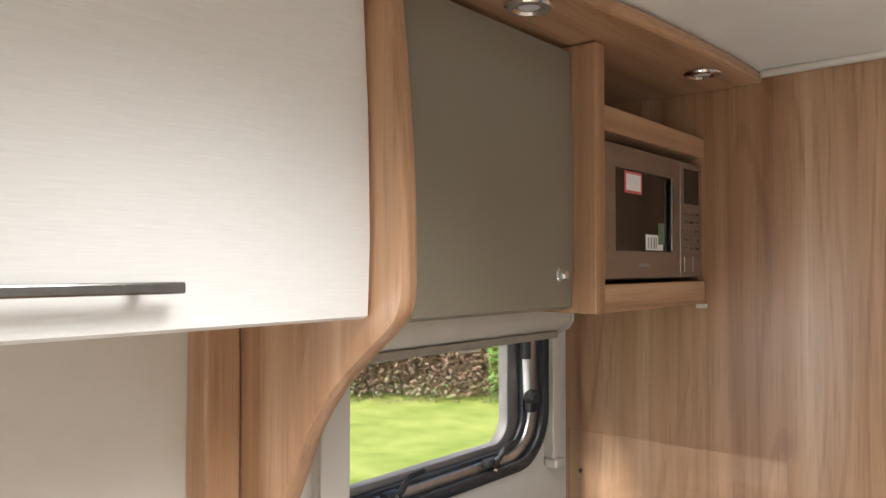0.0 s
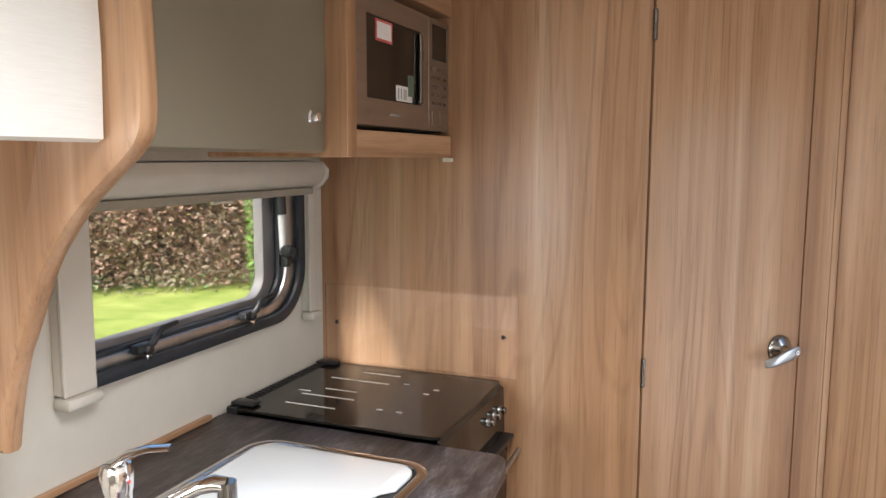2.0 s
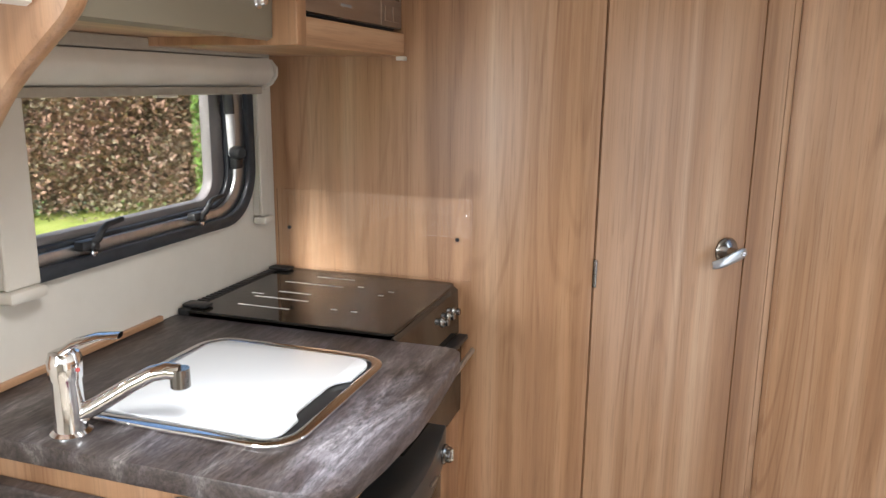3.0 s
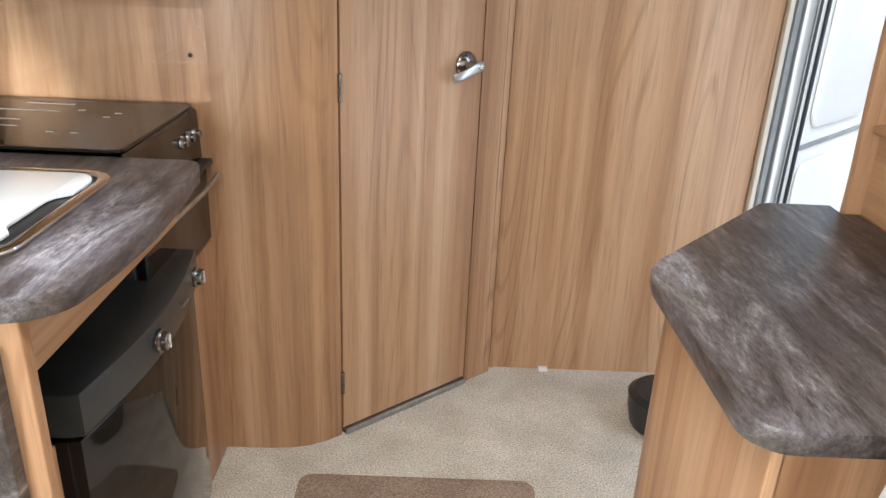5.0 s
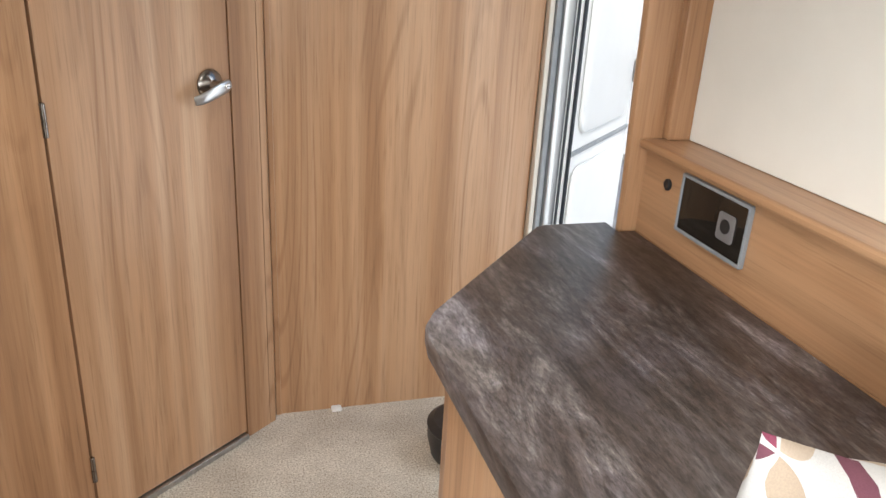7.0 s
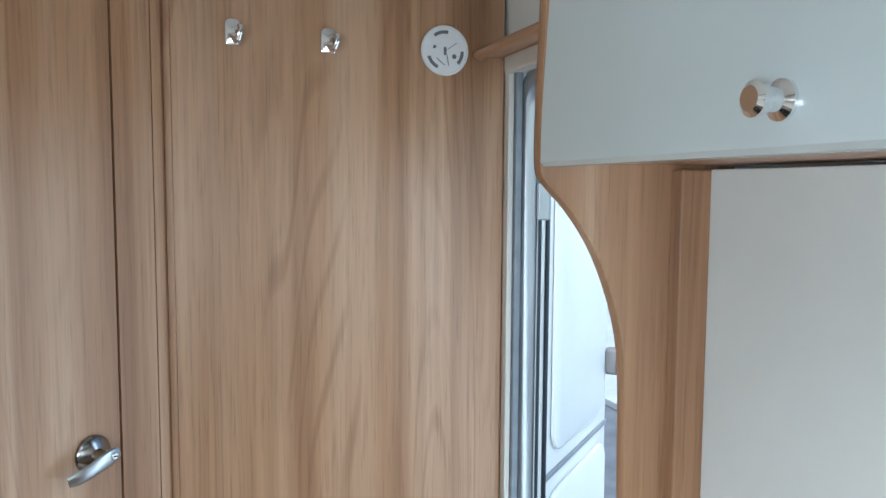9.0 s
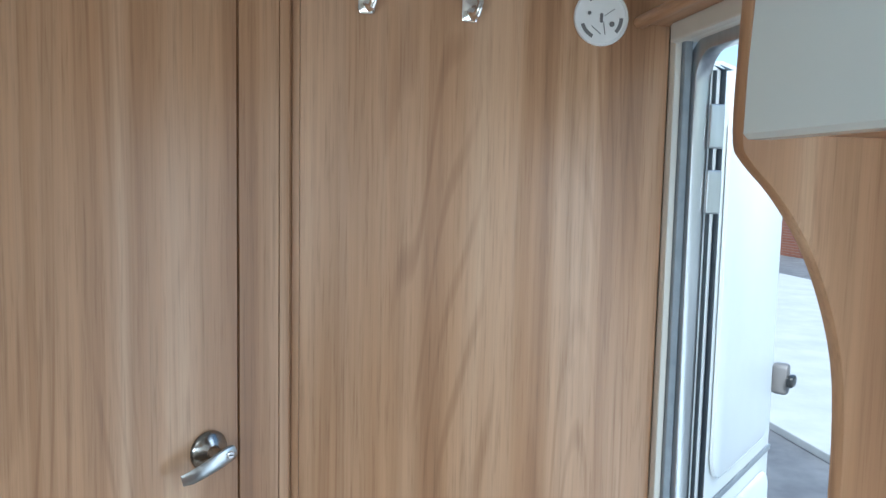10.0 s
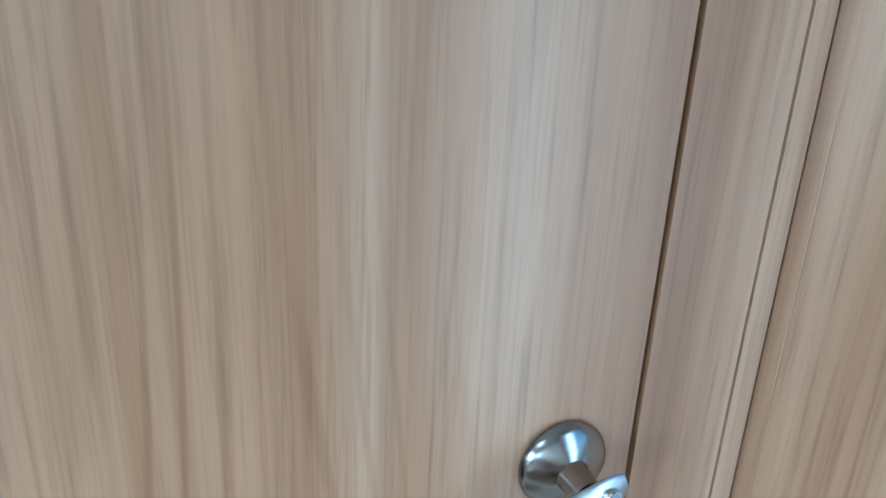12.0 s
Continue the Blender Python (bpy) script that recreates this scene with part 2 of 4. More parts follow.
def rrect(u0, u1, v0, v1, r, n=6):
    """A rounded rectangle; r: one radius, or four from lower left anticlockwise."""
    rs = r if isinstance(r, (tuple, list)) else (r,) * 4
    out = []
    for (cu, cv, a0), q in zip(((u0, v0, 180), (u1, v0, 270), (u1, v1, 0), (u0, v1, 90)), rs):
        sx, sy = (1 if cu == u0 else -1), (1 if cv == v0 else -1)
        for i in range(n + 1 if q else 1):
            a = radians(a0 + 90 * i / n)
            out.append((cu + sx * q + q * math.cos(a), cv + sy * q + q * math.sin(a)))
    return out


def lathe(profile, centre, axis=(0, 0, 1), seg=28, bm=None):
    """Turns (radius, height) pairs about an axis through the centre."""
    bm = bm or bmesh.new()
    q = Vector((0, 0, 1)).rotation_difference(Vector(axis).normalized()).to_matrix()
    rings = []
    for r, h in profile:
        rings.append([bm.verts.new(Vector(centre) + q @ Vector((r * math.cos(2 * math.pi * i / seg), r * math.sin(2 * math.pi * i / seg), h))) for i in range(seg)])
    for a, b in zip(rings, rings[1:]):
        for i in range(seg):
            bm.faces.new((a[i], a[(i + 1) % seg], b[(i + 1) % seg], b[i]))
    bm.faces.new(rings[0][::-1])
    bm.faces.new(rings[-1])
    return bm


def tube(points, radii, seg=14, flat=1.0, up=(0, 0, 1), bm=None):
    """A round or flattened bar along points."""
    bm = bm or bmesh.new()
    pts = [Vector(p) for p in points]
    rs = radii if isinstance(radii, (list, tuple)) else [radii] * len(pts)
    rings = []
    for i, p in enumerate(pts):
        d = (pts[min(i + 1, len(pts) - 1)] - pts[max(i - 1, 0)]).normalized()
        s = d.cross(Vector(up))
        s = s.normalized() if s.length > 1e-4 else Vector((1, 0, 0))
        t = s.cross(d)
        rings.append([bm.verts.new(p + rs[i] * (s * math.cos(2 * math.pi * k / seg) + t * flat * math.sin(2 * math.pi * k / seg))) for k in range(seg)])
    for a, b in zip(rings, rings[1:]):
        for k in range(seg):
            bm.faces.new((a[k], a[(k + 1) % seg], b[(k + 1) % seg], b[k]))
    bm.faces.new(rings[0][::-1])
    bm.faces.new(rings[-1])
    return bm


def arc(cu, cv, ru, rv, a0, a1, n):
    return [(cu + ru * math.cos(radians(a0 + (a1 - a0) * i / n)), cv + rv * math.sin(radians(a0 + (a1 - a0) * i / n))) for i in range(n + 1)]


def soften(points, rounds=2):
    """Rounds off an open outline, keeping its ends."""
    for _ in range(rounds):
        out = [points[0]]
        for (a, b), (c, d) in zip(points, points[1:]):
            out += [(0.75 * a + 0.25 * c, 0.75 * b + 0.25 * d), (0.25 * a + 0.75 * c, 0.25 * b + 0.75 * d)]
        points = out + [points[-1]]
    return points


# ---- the shell ----
FRONT, BACK, LEFT, RIGHT, HEAD = -3.7, 0.457, 0.0, 1.945, 1.926
structure("floor", box(-0.03, 1.96, FRONT, 1.2, -0.05, 0.0), CARPET, "beige twist pile carpet", "floor")
structure("ceiling", box(-0.03, 1.96, FRONT, 1.2, HEAD, HEAD + 0.04), CEIL, "white ceiling board", "ceiling")
WIN = rrect(-0.745, -0.100, 1.078, 1.50, (0.02, 0.085, 0.07, 0.02), 8)
structure("wall_left", plate([(FRONT, 0), (1.2, 0), (1.2, HEAD), (FRONT, HEAD)], [WIN], "x", -0.032, 0.0), CREAM, "cream wallboard with a window opening")
structure("wall_right", plate([(FRONT, -0.05), (-0.27, -0.05), (-0.27, 1.715), (0.435, 1.715), (0.435, -0.05), (1.2, -0.05), (1.2, HEAD), (FRONT, HEAD)], [], "x", RIGHT, RIGHT + 0.035), CEIL, "off-white wallboard beside the entrance")
structure("wall_front", box(-0.03, 1.96, FRONT - 0.04, FRONT, -0.05, HEAD), CREAM, "cream front wall")

# bulkhead: flat beside the kitchen, curving into the slanted washroom front
HX, HY = 0.79, 0.072
DX, DY = 0.762, 0.648


def slant(s, off=0.0):
    return (HX + DX * s + DY * off, HY + DY * s - DX * off)


bend = [(0.0, 0.0), (0.56, 0.0), (0.62, 0.002), (0.67, 0.008), (0.71, 0.020), (0.75, 0.041), (0.787, 0.0695)]
thick = [(0.77, 0.095), (0.70, 0.05), (0.60, 0.03), (0.0, 0.03)]
structure("wall_rear_left", plate(bend + thick, [], "z", 0.0, 1.935), WOOD, "acacia wood-grain bulkhead beside the cooker", smooth=True)
p0, p1, p2, p3 = slant(0.4475), slant(0.5285), slant(0.5285, -0.03), slant(0.4475, -0.03)
structure("wall_rear_strip", plate([p0, p1, p2, p3], [], "z", 0.0, 1.885), WOOD, "narrow acacia wood-grain door post")
structure("wall_rear_post", plate([slant(0.5315), slant(0.551), (1.213, BACK - 0.002), (1.213, BACK + 0.03), slant(0.5315, -0.03)], [], "z", 0.0, 1.885, 0.0), WOOD, "acacia wood-grain corner post")
structure("trim_corner", box(1.2135, 1.2275, BACK - 0.005, BACK + 0.02, 0.0, 1.885, 0.001), WOOD, "narrow wood-grain corner bead", "trim")
structure("wall_rear_right", box(1.228, 1.934, BACK, BACK + 0.03, 0.0, 1.922), WOOD, "acacia wood-grain wall beside the entrance")


structure("wall_rear_header", plate([slant(-0.008, 0.006), slant(0.575, 0.006), slant(0.575, -0.03), slant(-0.008, -0.03)], [], "z", 1.888, 1.935), WOOD_X, "acacia wood-grain rail over the washroom door")
structure("wall_behind_washroom", box(-0.03, 1.96, 1.2, 1.24, -0.05, HEAD), CREAM, "plain rear wall")
# ceiling trims
trim = tube([(0.472, -0.007, 1.918), (0.75, -0.007, 1.921), (1.20, -0.007, 1.922), (1.938, -0.007, 1.922)], 0.009, 10, 0.9)
structure("trim_ceiling", trim, BLIND, "cream ceiling edge trim", "trim", True)
cap = tube([slant(-0.065, 0.002) + (1.898,), slant(-0.03, 0.010) + (1.897,), slant(0.0, 0.014) + (1.895,), slant(0.2, 0.015) + (1.893,), slant(0.45, 0.014) + (1.891,), slant(0.56, 0.010) + (1.889,)], [0.006, 0.014, 0.020, 0.021, 0.021, 0.020], 12, 0.95)
structure("trim_door_head", cap, WOOD_X, "rounded wood-grain trim over the washroom door", "trim", True)

# curved wooden canopy over the kitchen
edge = [(0.40, -2.4), (0.40, -0.80), (0.432, -0.66), (0.451, -0.50), (0.464, -0.34), (0.471, -0.20), (0.474, -0.09), (0.472, -0.002)]
structure("canopy", plate(edge + [(0.0, -0.002), (0.0, -2.4)], [], "z", 1.898, HEAD - 0.003, 0.008), WOOD_Y, "wood-grain ceiling canopy with a curved edge over the kitchen", "canopy")


# ---- washroom door ----
door = thing("door_1", (*slant(0.22), 0.02), "closed acacia wood-grain washroom door with a nickel lever", "door")
door["kind"] = "structure"
put("door_leaf", plate([slant(0.003), slant(0.442), slant(0.442, -0.028), slant(0.003, -0.028)], [], "z", 0.022, 1.882, 0.0), WOOD, door)
sill = plate([slant(0.004, 0.012), slant(0.44, 0.012), slant(0.44, -0.02), slant(0.004, -0.02)], [], "z", 0.002, 0.018, 0.002)
put("threshold_strip", sill, STEEL, door, "aluminium threshold strip")
for z in (1.725, 0.955, 0.17):
    h = lathe([(0.0045, 0), (0.0055, 0.001), (0.0055, 0.031), (0.0045, 0.0315), (0.0045, 0.0335), (0.0055, 0.034), (0.0055, 0.064), (0.004, 0.066)], (*slant(-0.001, 0.004), z - 0.035), (0, 0, 1), 12)
    hinge = put("hinge", h, SATIN, door, "satin metal hinge", True)
hx, hz = 0.384, 0.978
nv = Vector((DY, -DX, 0))
c = Vector((*slant(hx, 0.001), hz))
handle = put("door_handle", lathe([(0.034, 0), (0.0345, 0.003), (0.033, 0.006), (0.029, 0.009), (0.021, 0.0135), (0.0125, 0.017), (0.0115, 0.02), (0.0105, 0.034), (0.010, 0.038)], c, nv, 36), SATIN, door, "satin nickel lever handle", True)
tip = Vector((DX, DY, 0))
lev = []
for k, (s, dz, o) in enumerate(((0.028, 0.004, 0.038), (0.020, 0.001, 0.039), (0.004, -0.004, 0.040), (-0.014, -0.010, 0.040), (-0.034, -0.017, 0.039), (-0.052, -0.023, 0.036), (-0.066, -0.026, 0.031))):
    lev.append(c + tip * s + nv * o + Vector((0, 0, dz)))
lm = tube(lev, [0.009, 0.0135, 0.0145, 0.0140, 0.0130, 0.0120, 0.0095], 16, 0.30, nv)
lever = put("lever", lm, STEEL, handle, "pale satin lever", True)
key = lathe([(0.0065, 0), (0.0065, 0.004), (0.0055, 0.005)], c + tip * 0.014 + nv * 0.0425 + Vector((0, 0, 0.0)), nv, 18)
put("turn_button", key, CHROME, handle, "small chrome turn button", True)
slot = box(-0.0045, 0.0045, -0.0008, 0.0008, 0, 0.001)
bmesh.ops.transform(slot, verts=slot.verts[:], matrix=Matrix.Translation(c + tip * 0.014 + nv * 0.0475) @ Vector((0, 0, 1)).rotation_difference(nv).to_matrix().to_4x4() @ Matrix.Rotation(radians(30), 4, "Z"))
put("slot", slot, BLACK, handle)


# ---- hooks and alarm base on the wall beside the entrance ----
def coat_hook(x, z):
    y = BACK
    t = thing("coat_hook", (x, y, z), "polished chrome coat hook on the wood-grain wall", "hook", "coat hooks")
    put("back_plate", plate(rrect(x - 0.0175, x + 0.0145, z - 0.025, z + 0.029, (0.008, 0.008, 0.013, 0.013)), [], "y", y - 0.010, y - 0.0005, 0.004), CHROME, t, "", True)
    put("prong", tube([(x, y - 0.008, z - 0.006), (x + 0.004, y - 0.024, z - 0.015), (x + 0.008, y - 0.034, z - 0.014), (x + 0.011, y - 0.039, z - 0.003), (x + 0.012, y - 0.039, z + 0.006)], [0.008, 0.008, 0.007, 0.006, 0.006]), CHROME, t, "", True)
    put("tip", lathe([(0.003, -0.004), (0.0065, -0.002), (0.0065, 0.003), (0.003, 0.005)], (x + 0.012, y - 0.039, z + 0.008)), CHROME, t, "", True)


coat_hook(1.348, 1.764)
coat_hook(1.539, 1.759)
al = thing("alarm_base", (1.792, BACK, 1.757), "round white plastic alarm mounting plate, its cover missing", "alarm")
AX, AZ = 1.792, 1.757
put("disc", lathe([(0.053, 0), (0.054, 0.006), (0.052, 0.009), (0.049, 0.0092), (0.048, 0.006), (0.001, 0.006)], (AX, BACK - 0.0005, AZ), (0, -1, 0), 48), ALARM, al, "", True)
for a0, a1 in ((80, 128), (200, 245), (318, 360)):
    o = arc(AX, AZ, 0.043, 0.043, a0, a1, 8) + arc(AX, AZ, 0.036, 0.036, a1, a0, 8)
    put("slot", plate(o, [], "y", BACK - 0.0078, BACK - 0.006), GREYPL, al, "dark curved fixing slot")
put("keyhole", plate(rrect(AX - 0.003, AX + 0.003, AZ - 0.010, AZ + 0.008, 0.0029), [], "y", BACK - 0.0078, BACK - 0.006), GREYPL, al)
put("screw", lathe([(0.005, 0), (0.005, 0.002), (0.003, 0.003)], (AX + 0.021, BACK - 0.0064, AZ - 0.012), (0, -1, 0), 14), GREYPL, al)
put("screw", lathe([(0.0035, 0), (0.0035, 0.002), (0.002, 0.003)], (AX - 0.024, BACK - 0.0064, AZ + 0.007), (0, -1, 0), 14), GREYPL, al)
for (u, w, an) in ((-0.010, -0.024, -38), (0.006, -0.020, -80), (0.016, 0.010, 35)):
    r = box(-0.012, 0.012, -0.0012, 0.0012, -0.0008, 0.0008)
    bmesh.ops.transform(r, verts=r.verts[:], matrix=Matrix.Translation((AX + u, BACK - 0.007, AZ + w)) @ Matrix.Rotation(radians(-an), 4, "Y"))
    put("rib", r, INK, al)


# ---- kitchen overhead lockers ----
def bar_handle(parent, x, y0, y1, z):
    h = put("bar_handle", box(x + 0.022, x + 0.030, y0, y1, z - 0.0055, z + 0.0055, 0.002), SATIN, parent, "slim satin metal bar handle")
    for y in (y0 + 0.035, y1 - 0.035):
        put("post", box(x + 0.0005, x + 0.024, y - 0.006, y + 0.006, z - 0.005, z + 0.005, 0.0015), SATIN, h)


lock = thing("overhead_locker", (0.15, -1.6, 1.455), "white textured overhead locker with a slim metal bar handle", "cabinet", "kitchen overhead lockers")
put("body", box(0.002, 0.288, -2.3, -0.992, 1.462, 1.895, 0.002), WOOD_Y, lock)
dp = [(0.292, 1.456), (0.300, 1.453), (0.3085, 1.457), (0.3115, 1.55), (0.308, 1.70), (0.298, 1.86), (0.294, 1.893), (0.288, 1.893)]
dm = plate(dp, [], "y", -2.3, -0.990, 0.0)
put("door", dm, WHITE, lock, "white textured door", True)
bar_handle(lock, 0.309, -1.78, -1.252, 1.497)
# curved end panel between the lockers, sweeping down to the wall
ep = [(0.0, 1.05), (0.105, 1.05), (0.118, 1.12), (0.136, 1.18), (0.155, 1.215), (0.190, 1.295), (0.230, 1.347), (0.262, 1.380), (0.312, 1.420), (0.344, 1.446), (0.358, 1.470), (0.360, 1.53), (0.356, 1.64), (0.344, 1.78), (0.328, 1.895), (0.0, 1.895)]
pnl = tagged(part("locker_end_panel", plate(ep[:1] + soften(ep[1:-1]) + ep[-1:], [], "y", -0.985, -0.952, 0.010), WOOD, None, "", True), "wood-grain locker end panel with a sweeping curved underside", "panel")
back = tagged(part("wall_batten", box(0.0005, 0.05, -1.043, -0.9865, 0.95, 1.46, 0.004), WOOD), "narrow wood-grain upright batten on the wall", "batten")
tl = thing("overhead_locker", (0.15, -0.72, 1.445), "taupe gloss overhead locker with a chrome push button", "cabinet", "kitchen overhead lockers")
put("body", box(0.002, 0.286, -0.950, -0.502, 1.452, 1.895, 0.002), WOOD_Y, tl)
dq = [(0.290, 1.448), (0.300, 1.444), (0.3085, 1.449), (0.3125, 1.55), (0.3125, 1.72), (0.308, 1.86), (0.306, 1.884), (0.288, 1.884)]
put("door", plate(dq, [], "y", -0.948, -0.505, 0.0), TAUPE, tl, "taupe gloss door", True)
push = put("push_button", lathe([(0.0125, 0), (0.0125, 0.003), (0.009, 0.005), (0.0085, 0.013), (0.007, 0.016), (0.002, 0.017)], (0.309, -0.548, 1.503), (1, 0, 0), 24), CHROME, tl, "round chrome push button", True)

# microwave and its housing
hs = thing("microwave_housing", (0.17, -0.24, 1.437), "open wood-grain housing round the microwave", "cabinet")
put("side_panel", box(0.002, 0.352, -0.500, -0.466, 1.437, 1.896, 0.002), WOOD, hs)
put("bottom_rail", box(0.002, 0.350, -0.4655, -0.004, 1.437, 1.486, 0.002), WOOD_Y, hs)
put("shelf_rail", box(0.002, 0.350, -0.4655, -0.004, 1.752, 1.796, 0.002), WOOD_Y, hs)
put("back_panel", box(0.0015, 0.012, -0.465, -0.004, 1.487, 1.751), BLACK, hs)
put("corner_bracket", box(0.336, 0.356, -0.022, -0.002, 1.427, 1.4365, 0.002), BLIND, hs, "cream plastic corner bracket")
mw = thing("microwave", (0.19, -0.24, 1.4875), "built-in bronze steel microwave with stickers on its dark door", "microwave")
put("body", box(0.03, 0.330, -0.458, -0.012, 1.492, 1.742, 0.003), BLACK, mw)
frame_d = put("door", plate(rrect(-0.457, -0.128, 1.495, 1.735, 0.003, 2), [rrect(-0.415, -0.165, 1.545, 1.695, 0.004, 3)], "x", 0.331, 0.346, 0.0015), BRONZE, mw, "brushed bronze steel door")
put("door_glass", box(0.3315, 0.341, -0.416, -0.164, 1.544, 1.696), DARKGLASS, frame_d, "dark glass")
put("grip", box(0.343, 0.350, -0.178, -0.167, 1.548, 1.693, 0.002), SATIN, frame_d, "slim steel grip")
put("maker_mark", box(0.346, 0.3466, -0.32, -0.275, 1.516, 1.521), INK, frame_d)
put("warning_sticker", box(0.3412, 0.3418, -0.372, -0.300, 1.652, 1.692), RED, frame_d, "pale warning sticker with a red border")
put("sticker_text", box(0.3419, 0.3423, -0.366, -0.306, 1.657, 1.687), PAPER, frame_d)
put("energy_sticker", box(0.3412, 0.3418, -0.283, -0.205, 1.548, 1.578), PAPER, frame_d, "white sticker")
put("energy_print", box(0.3419, 0.3423, -0.228, -0.200, 1.560, 1.602), GREEN, frame_d, "green printed label")
for y in (-0.275, -0.262, -0.249, -0.240):
    put("sticker_mark", box(0.3419, 0.3423, y, y + 0.005, 1.552, 1.573), INK, frame_d)
panel = put("control_panel", box(0.331, 0.346, -0.126, -0.012, 1.495, 1.735, 0.0015), BRONZE, mw, "brushed bronze control panel")
put("display", box(0.346, 0.3475, -0.108, -0.030, 1.648, 1.722, 0.0005), DARKGLASS, panel, "black display")
for i in range(5):
    for j in range(3):
        put("button", box(0.346, 0.3485, -0.112 + j * 0.031, -0.092 + j * 0.031, 1.552 + i * 0.018, 1.5585 + i * 0.018, 0.0008), SATIN, panel)
for j in range(2):
    put("button", box(0.346, 0.3488, -0.112 + j * 0.046, -0.073 + j * 0.046, 1.506, 1.537, 0.001), BRONZE, panel)


def spot(x, y):
    t = thing("downlight", (x, y, 1.898), "small round chrome downlight in the wooden canopy", "lamp", "canopy downlights")
    put("bezel", lathe([(0.020, 0.0), (0.034, -0.001), (0.036, -0.004), (0.033, -0.008), (0.024, -0.009), (0.020, -0.005)], (x, y, 1.8975), (0, 0, 1), 32), CHROME, t, "", True)
    put("lens", lathe([(0.0195, 0), (0.0195, -0.004), (0.012, -0.0055), (0.002, -0.006)], (x, y, 1.8972), (0, 0, 1), 24), LAMPGLASS, t, "frosted lens", True)


spot(0.362, -0.718)
spot(0.414, -0.181)
rl = thing("ceiling_light", (0.93, -0.30, HEAD), "round white ceiling light", "lamp")
put("rim", lathe([(0.135, 0), (0.14, -0.006), (0.135, -0.014), (0.118, -0.016)], (0.93, -0.30, HEAD - 0.0005), (0, 0, 1), 48), ALARM, rl, "", True)
put("diffuser", lathe([(0.117, -0.012), (0.10, -0.022), (0.06, -0.028), (0.01, -0.030)], (0.93, -0.30, HEAD - 0.0005), (0, 0, 1), 48), LAMPGLASS, rl, "frosted diffuser", True)


# ---- kitchen window and blind ----
win = thing("window_1", (-0.02, -0.42, 1.078), "top-hung kitchen window with a black rubber frame, closed", "window")
win["kind"] = "structure"
put("rubber_seal", plate(rrect(-0.758, -0.104, 1.060, 1.52, (0.02, 0.125, 0.08, 0.02), 12), [rrect(-0.746, -0.132, 1.084, 1.495, (0.01, 0.105, 0.06, 0.01), 12)], "x", 0.0005, 0.018, 0.005), RUBBER, win, "dark rubber window surround", True)
put("window_frame", plate(rrect(-0.750, -0.128, 1.081, 1.498, (0.01, 0.108, 0.066, 0.01), 12), [rrect(-0.744, -0.170, 1.104, 1.48, (0.01, 0.085, 0.05, 0.01), 12)], "x", -0.030, 0.006, 0.004), STEEL, win, "grey inner window profile", True)
put("inner_gasket", plate(rrect(-0.748, -0.166, 1.101, 1.49, (0.01, 0.088, 0.055, 0.01), 12), [rrect(-0.744, -0.188, 1.112, 1.475, (0.01, 0.075, 0.045, 0.01), 12)], "x", -0.034, -0.002, 0.003), RUBBER, win, "thin dark gasket", True)
put("frame_bead", plate(rrect(-0.748, -0.184, 1.109, 1.49, (0.01, 0.078, 0.055, 0.01), 12), [rrect(-0.744, -0.232, 1.126, 1.475, (0.01, 0.050, 0.045, 0.01), 12)], "x", -0.040, -0.014, 0.004), GREYPL, win, "pale profile bead", True)
pane = put("pane", plate(rrect(-0.735, -0.11, 1.09, 1.495, (0.02, 0.07, 0.06, 0.02), 8), [], "x", -0.052, -0.046), PANE, win)
pane.visible_shadow = False
for y in (-0.632, -0.328):
    la = put("latch", box(0.004, 0.026, y - 0.028, y + 0.012, 1.094, 1.112, 0.005), BLACK, win, "black plastic window catch", True)
    put("catch_lever", tube([(0.020, y, 1.104), (0.030, y + 0.004, 1.112), (0.034, y + 0.010, 1.126), (0.034, y + 0.022, 1.134), (0.034, y + 0.060, 1.138)], [0.007, 0.0065, 0.006, 0.0055, 0.0045]), BLACK, la, "", True)
    put("catch_pivot", lathe([(0.010, 0), (0.010, 0.010), (0.006, 0.014)], (0.016, y, 1.100), (1, 0, 0), 18), BLACK, la, "", True)
    put("screw_cap", lathe([(0.006, 0), (0.006, 0.003), (0.003, 0.004)], (0.022, y - 0.002, 1.088), (1, 0, 0), 12), CHROME, la, "", True)
stay = put("window_stay", tube([(0.006, -0.181, 1.215), (0.010, -0.196, 1.36)], 0.0085), LAMPGLASS, win, "silver telescopic window stay", True)
put("stay_tube", tube([(0.010, -0.192, 1.308), (0.011, -0.197, 1.37)], 0.0115), BLACK, stay, "black sleeve", True)
put("stay_knob", lathe([(0.014, -0.012), (0.016, -0.004), (0.016, 0.010), (0.011, 0.016)], (0.022, -0.186, 1.222), (1, -0.3, 0), 18), BLACK, stay, "black locking knob", True)
put("stay_foot", box(0.002, 0.022, -0.190, -0.162, 1.185, 1.235, 0.006), BLACK, stay, "", True)
bl = thing("roller_blind", (0.03, -0.44, 1.05), "cream cassette roller blind, rolled up above the window", "blind")
put("cassette", plate([(0.001, 1.368), (0.030, 1.366), (0.052, 1.376), (0.064, 1.392), (0.064, 1.408), (0.056, 1.427), (0.001, 1.429)], [], "y", -0.822, -0.088, 0.003), BLIND, bl, "cream cassette", True)
put("blind_bar", box(0.016, 0.040, -0.790, -0.100, 1.350, 1.3665, 0.003), GREIGE, bl, "greige bottom bar")
put("cassette_cap", plate([(0.001, 1.362), (0.034, 1.360), (0.056, 1.372), (0.069, 1.390), (0.069, 1.410), (0.054, 1.427), (0.001, 1.429)], [], "y", -0.0875, -0.076, 0.003), BLIND, bl, "", True)
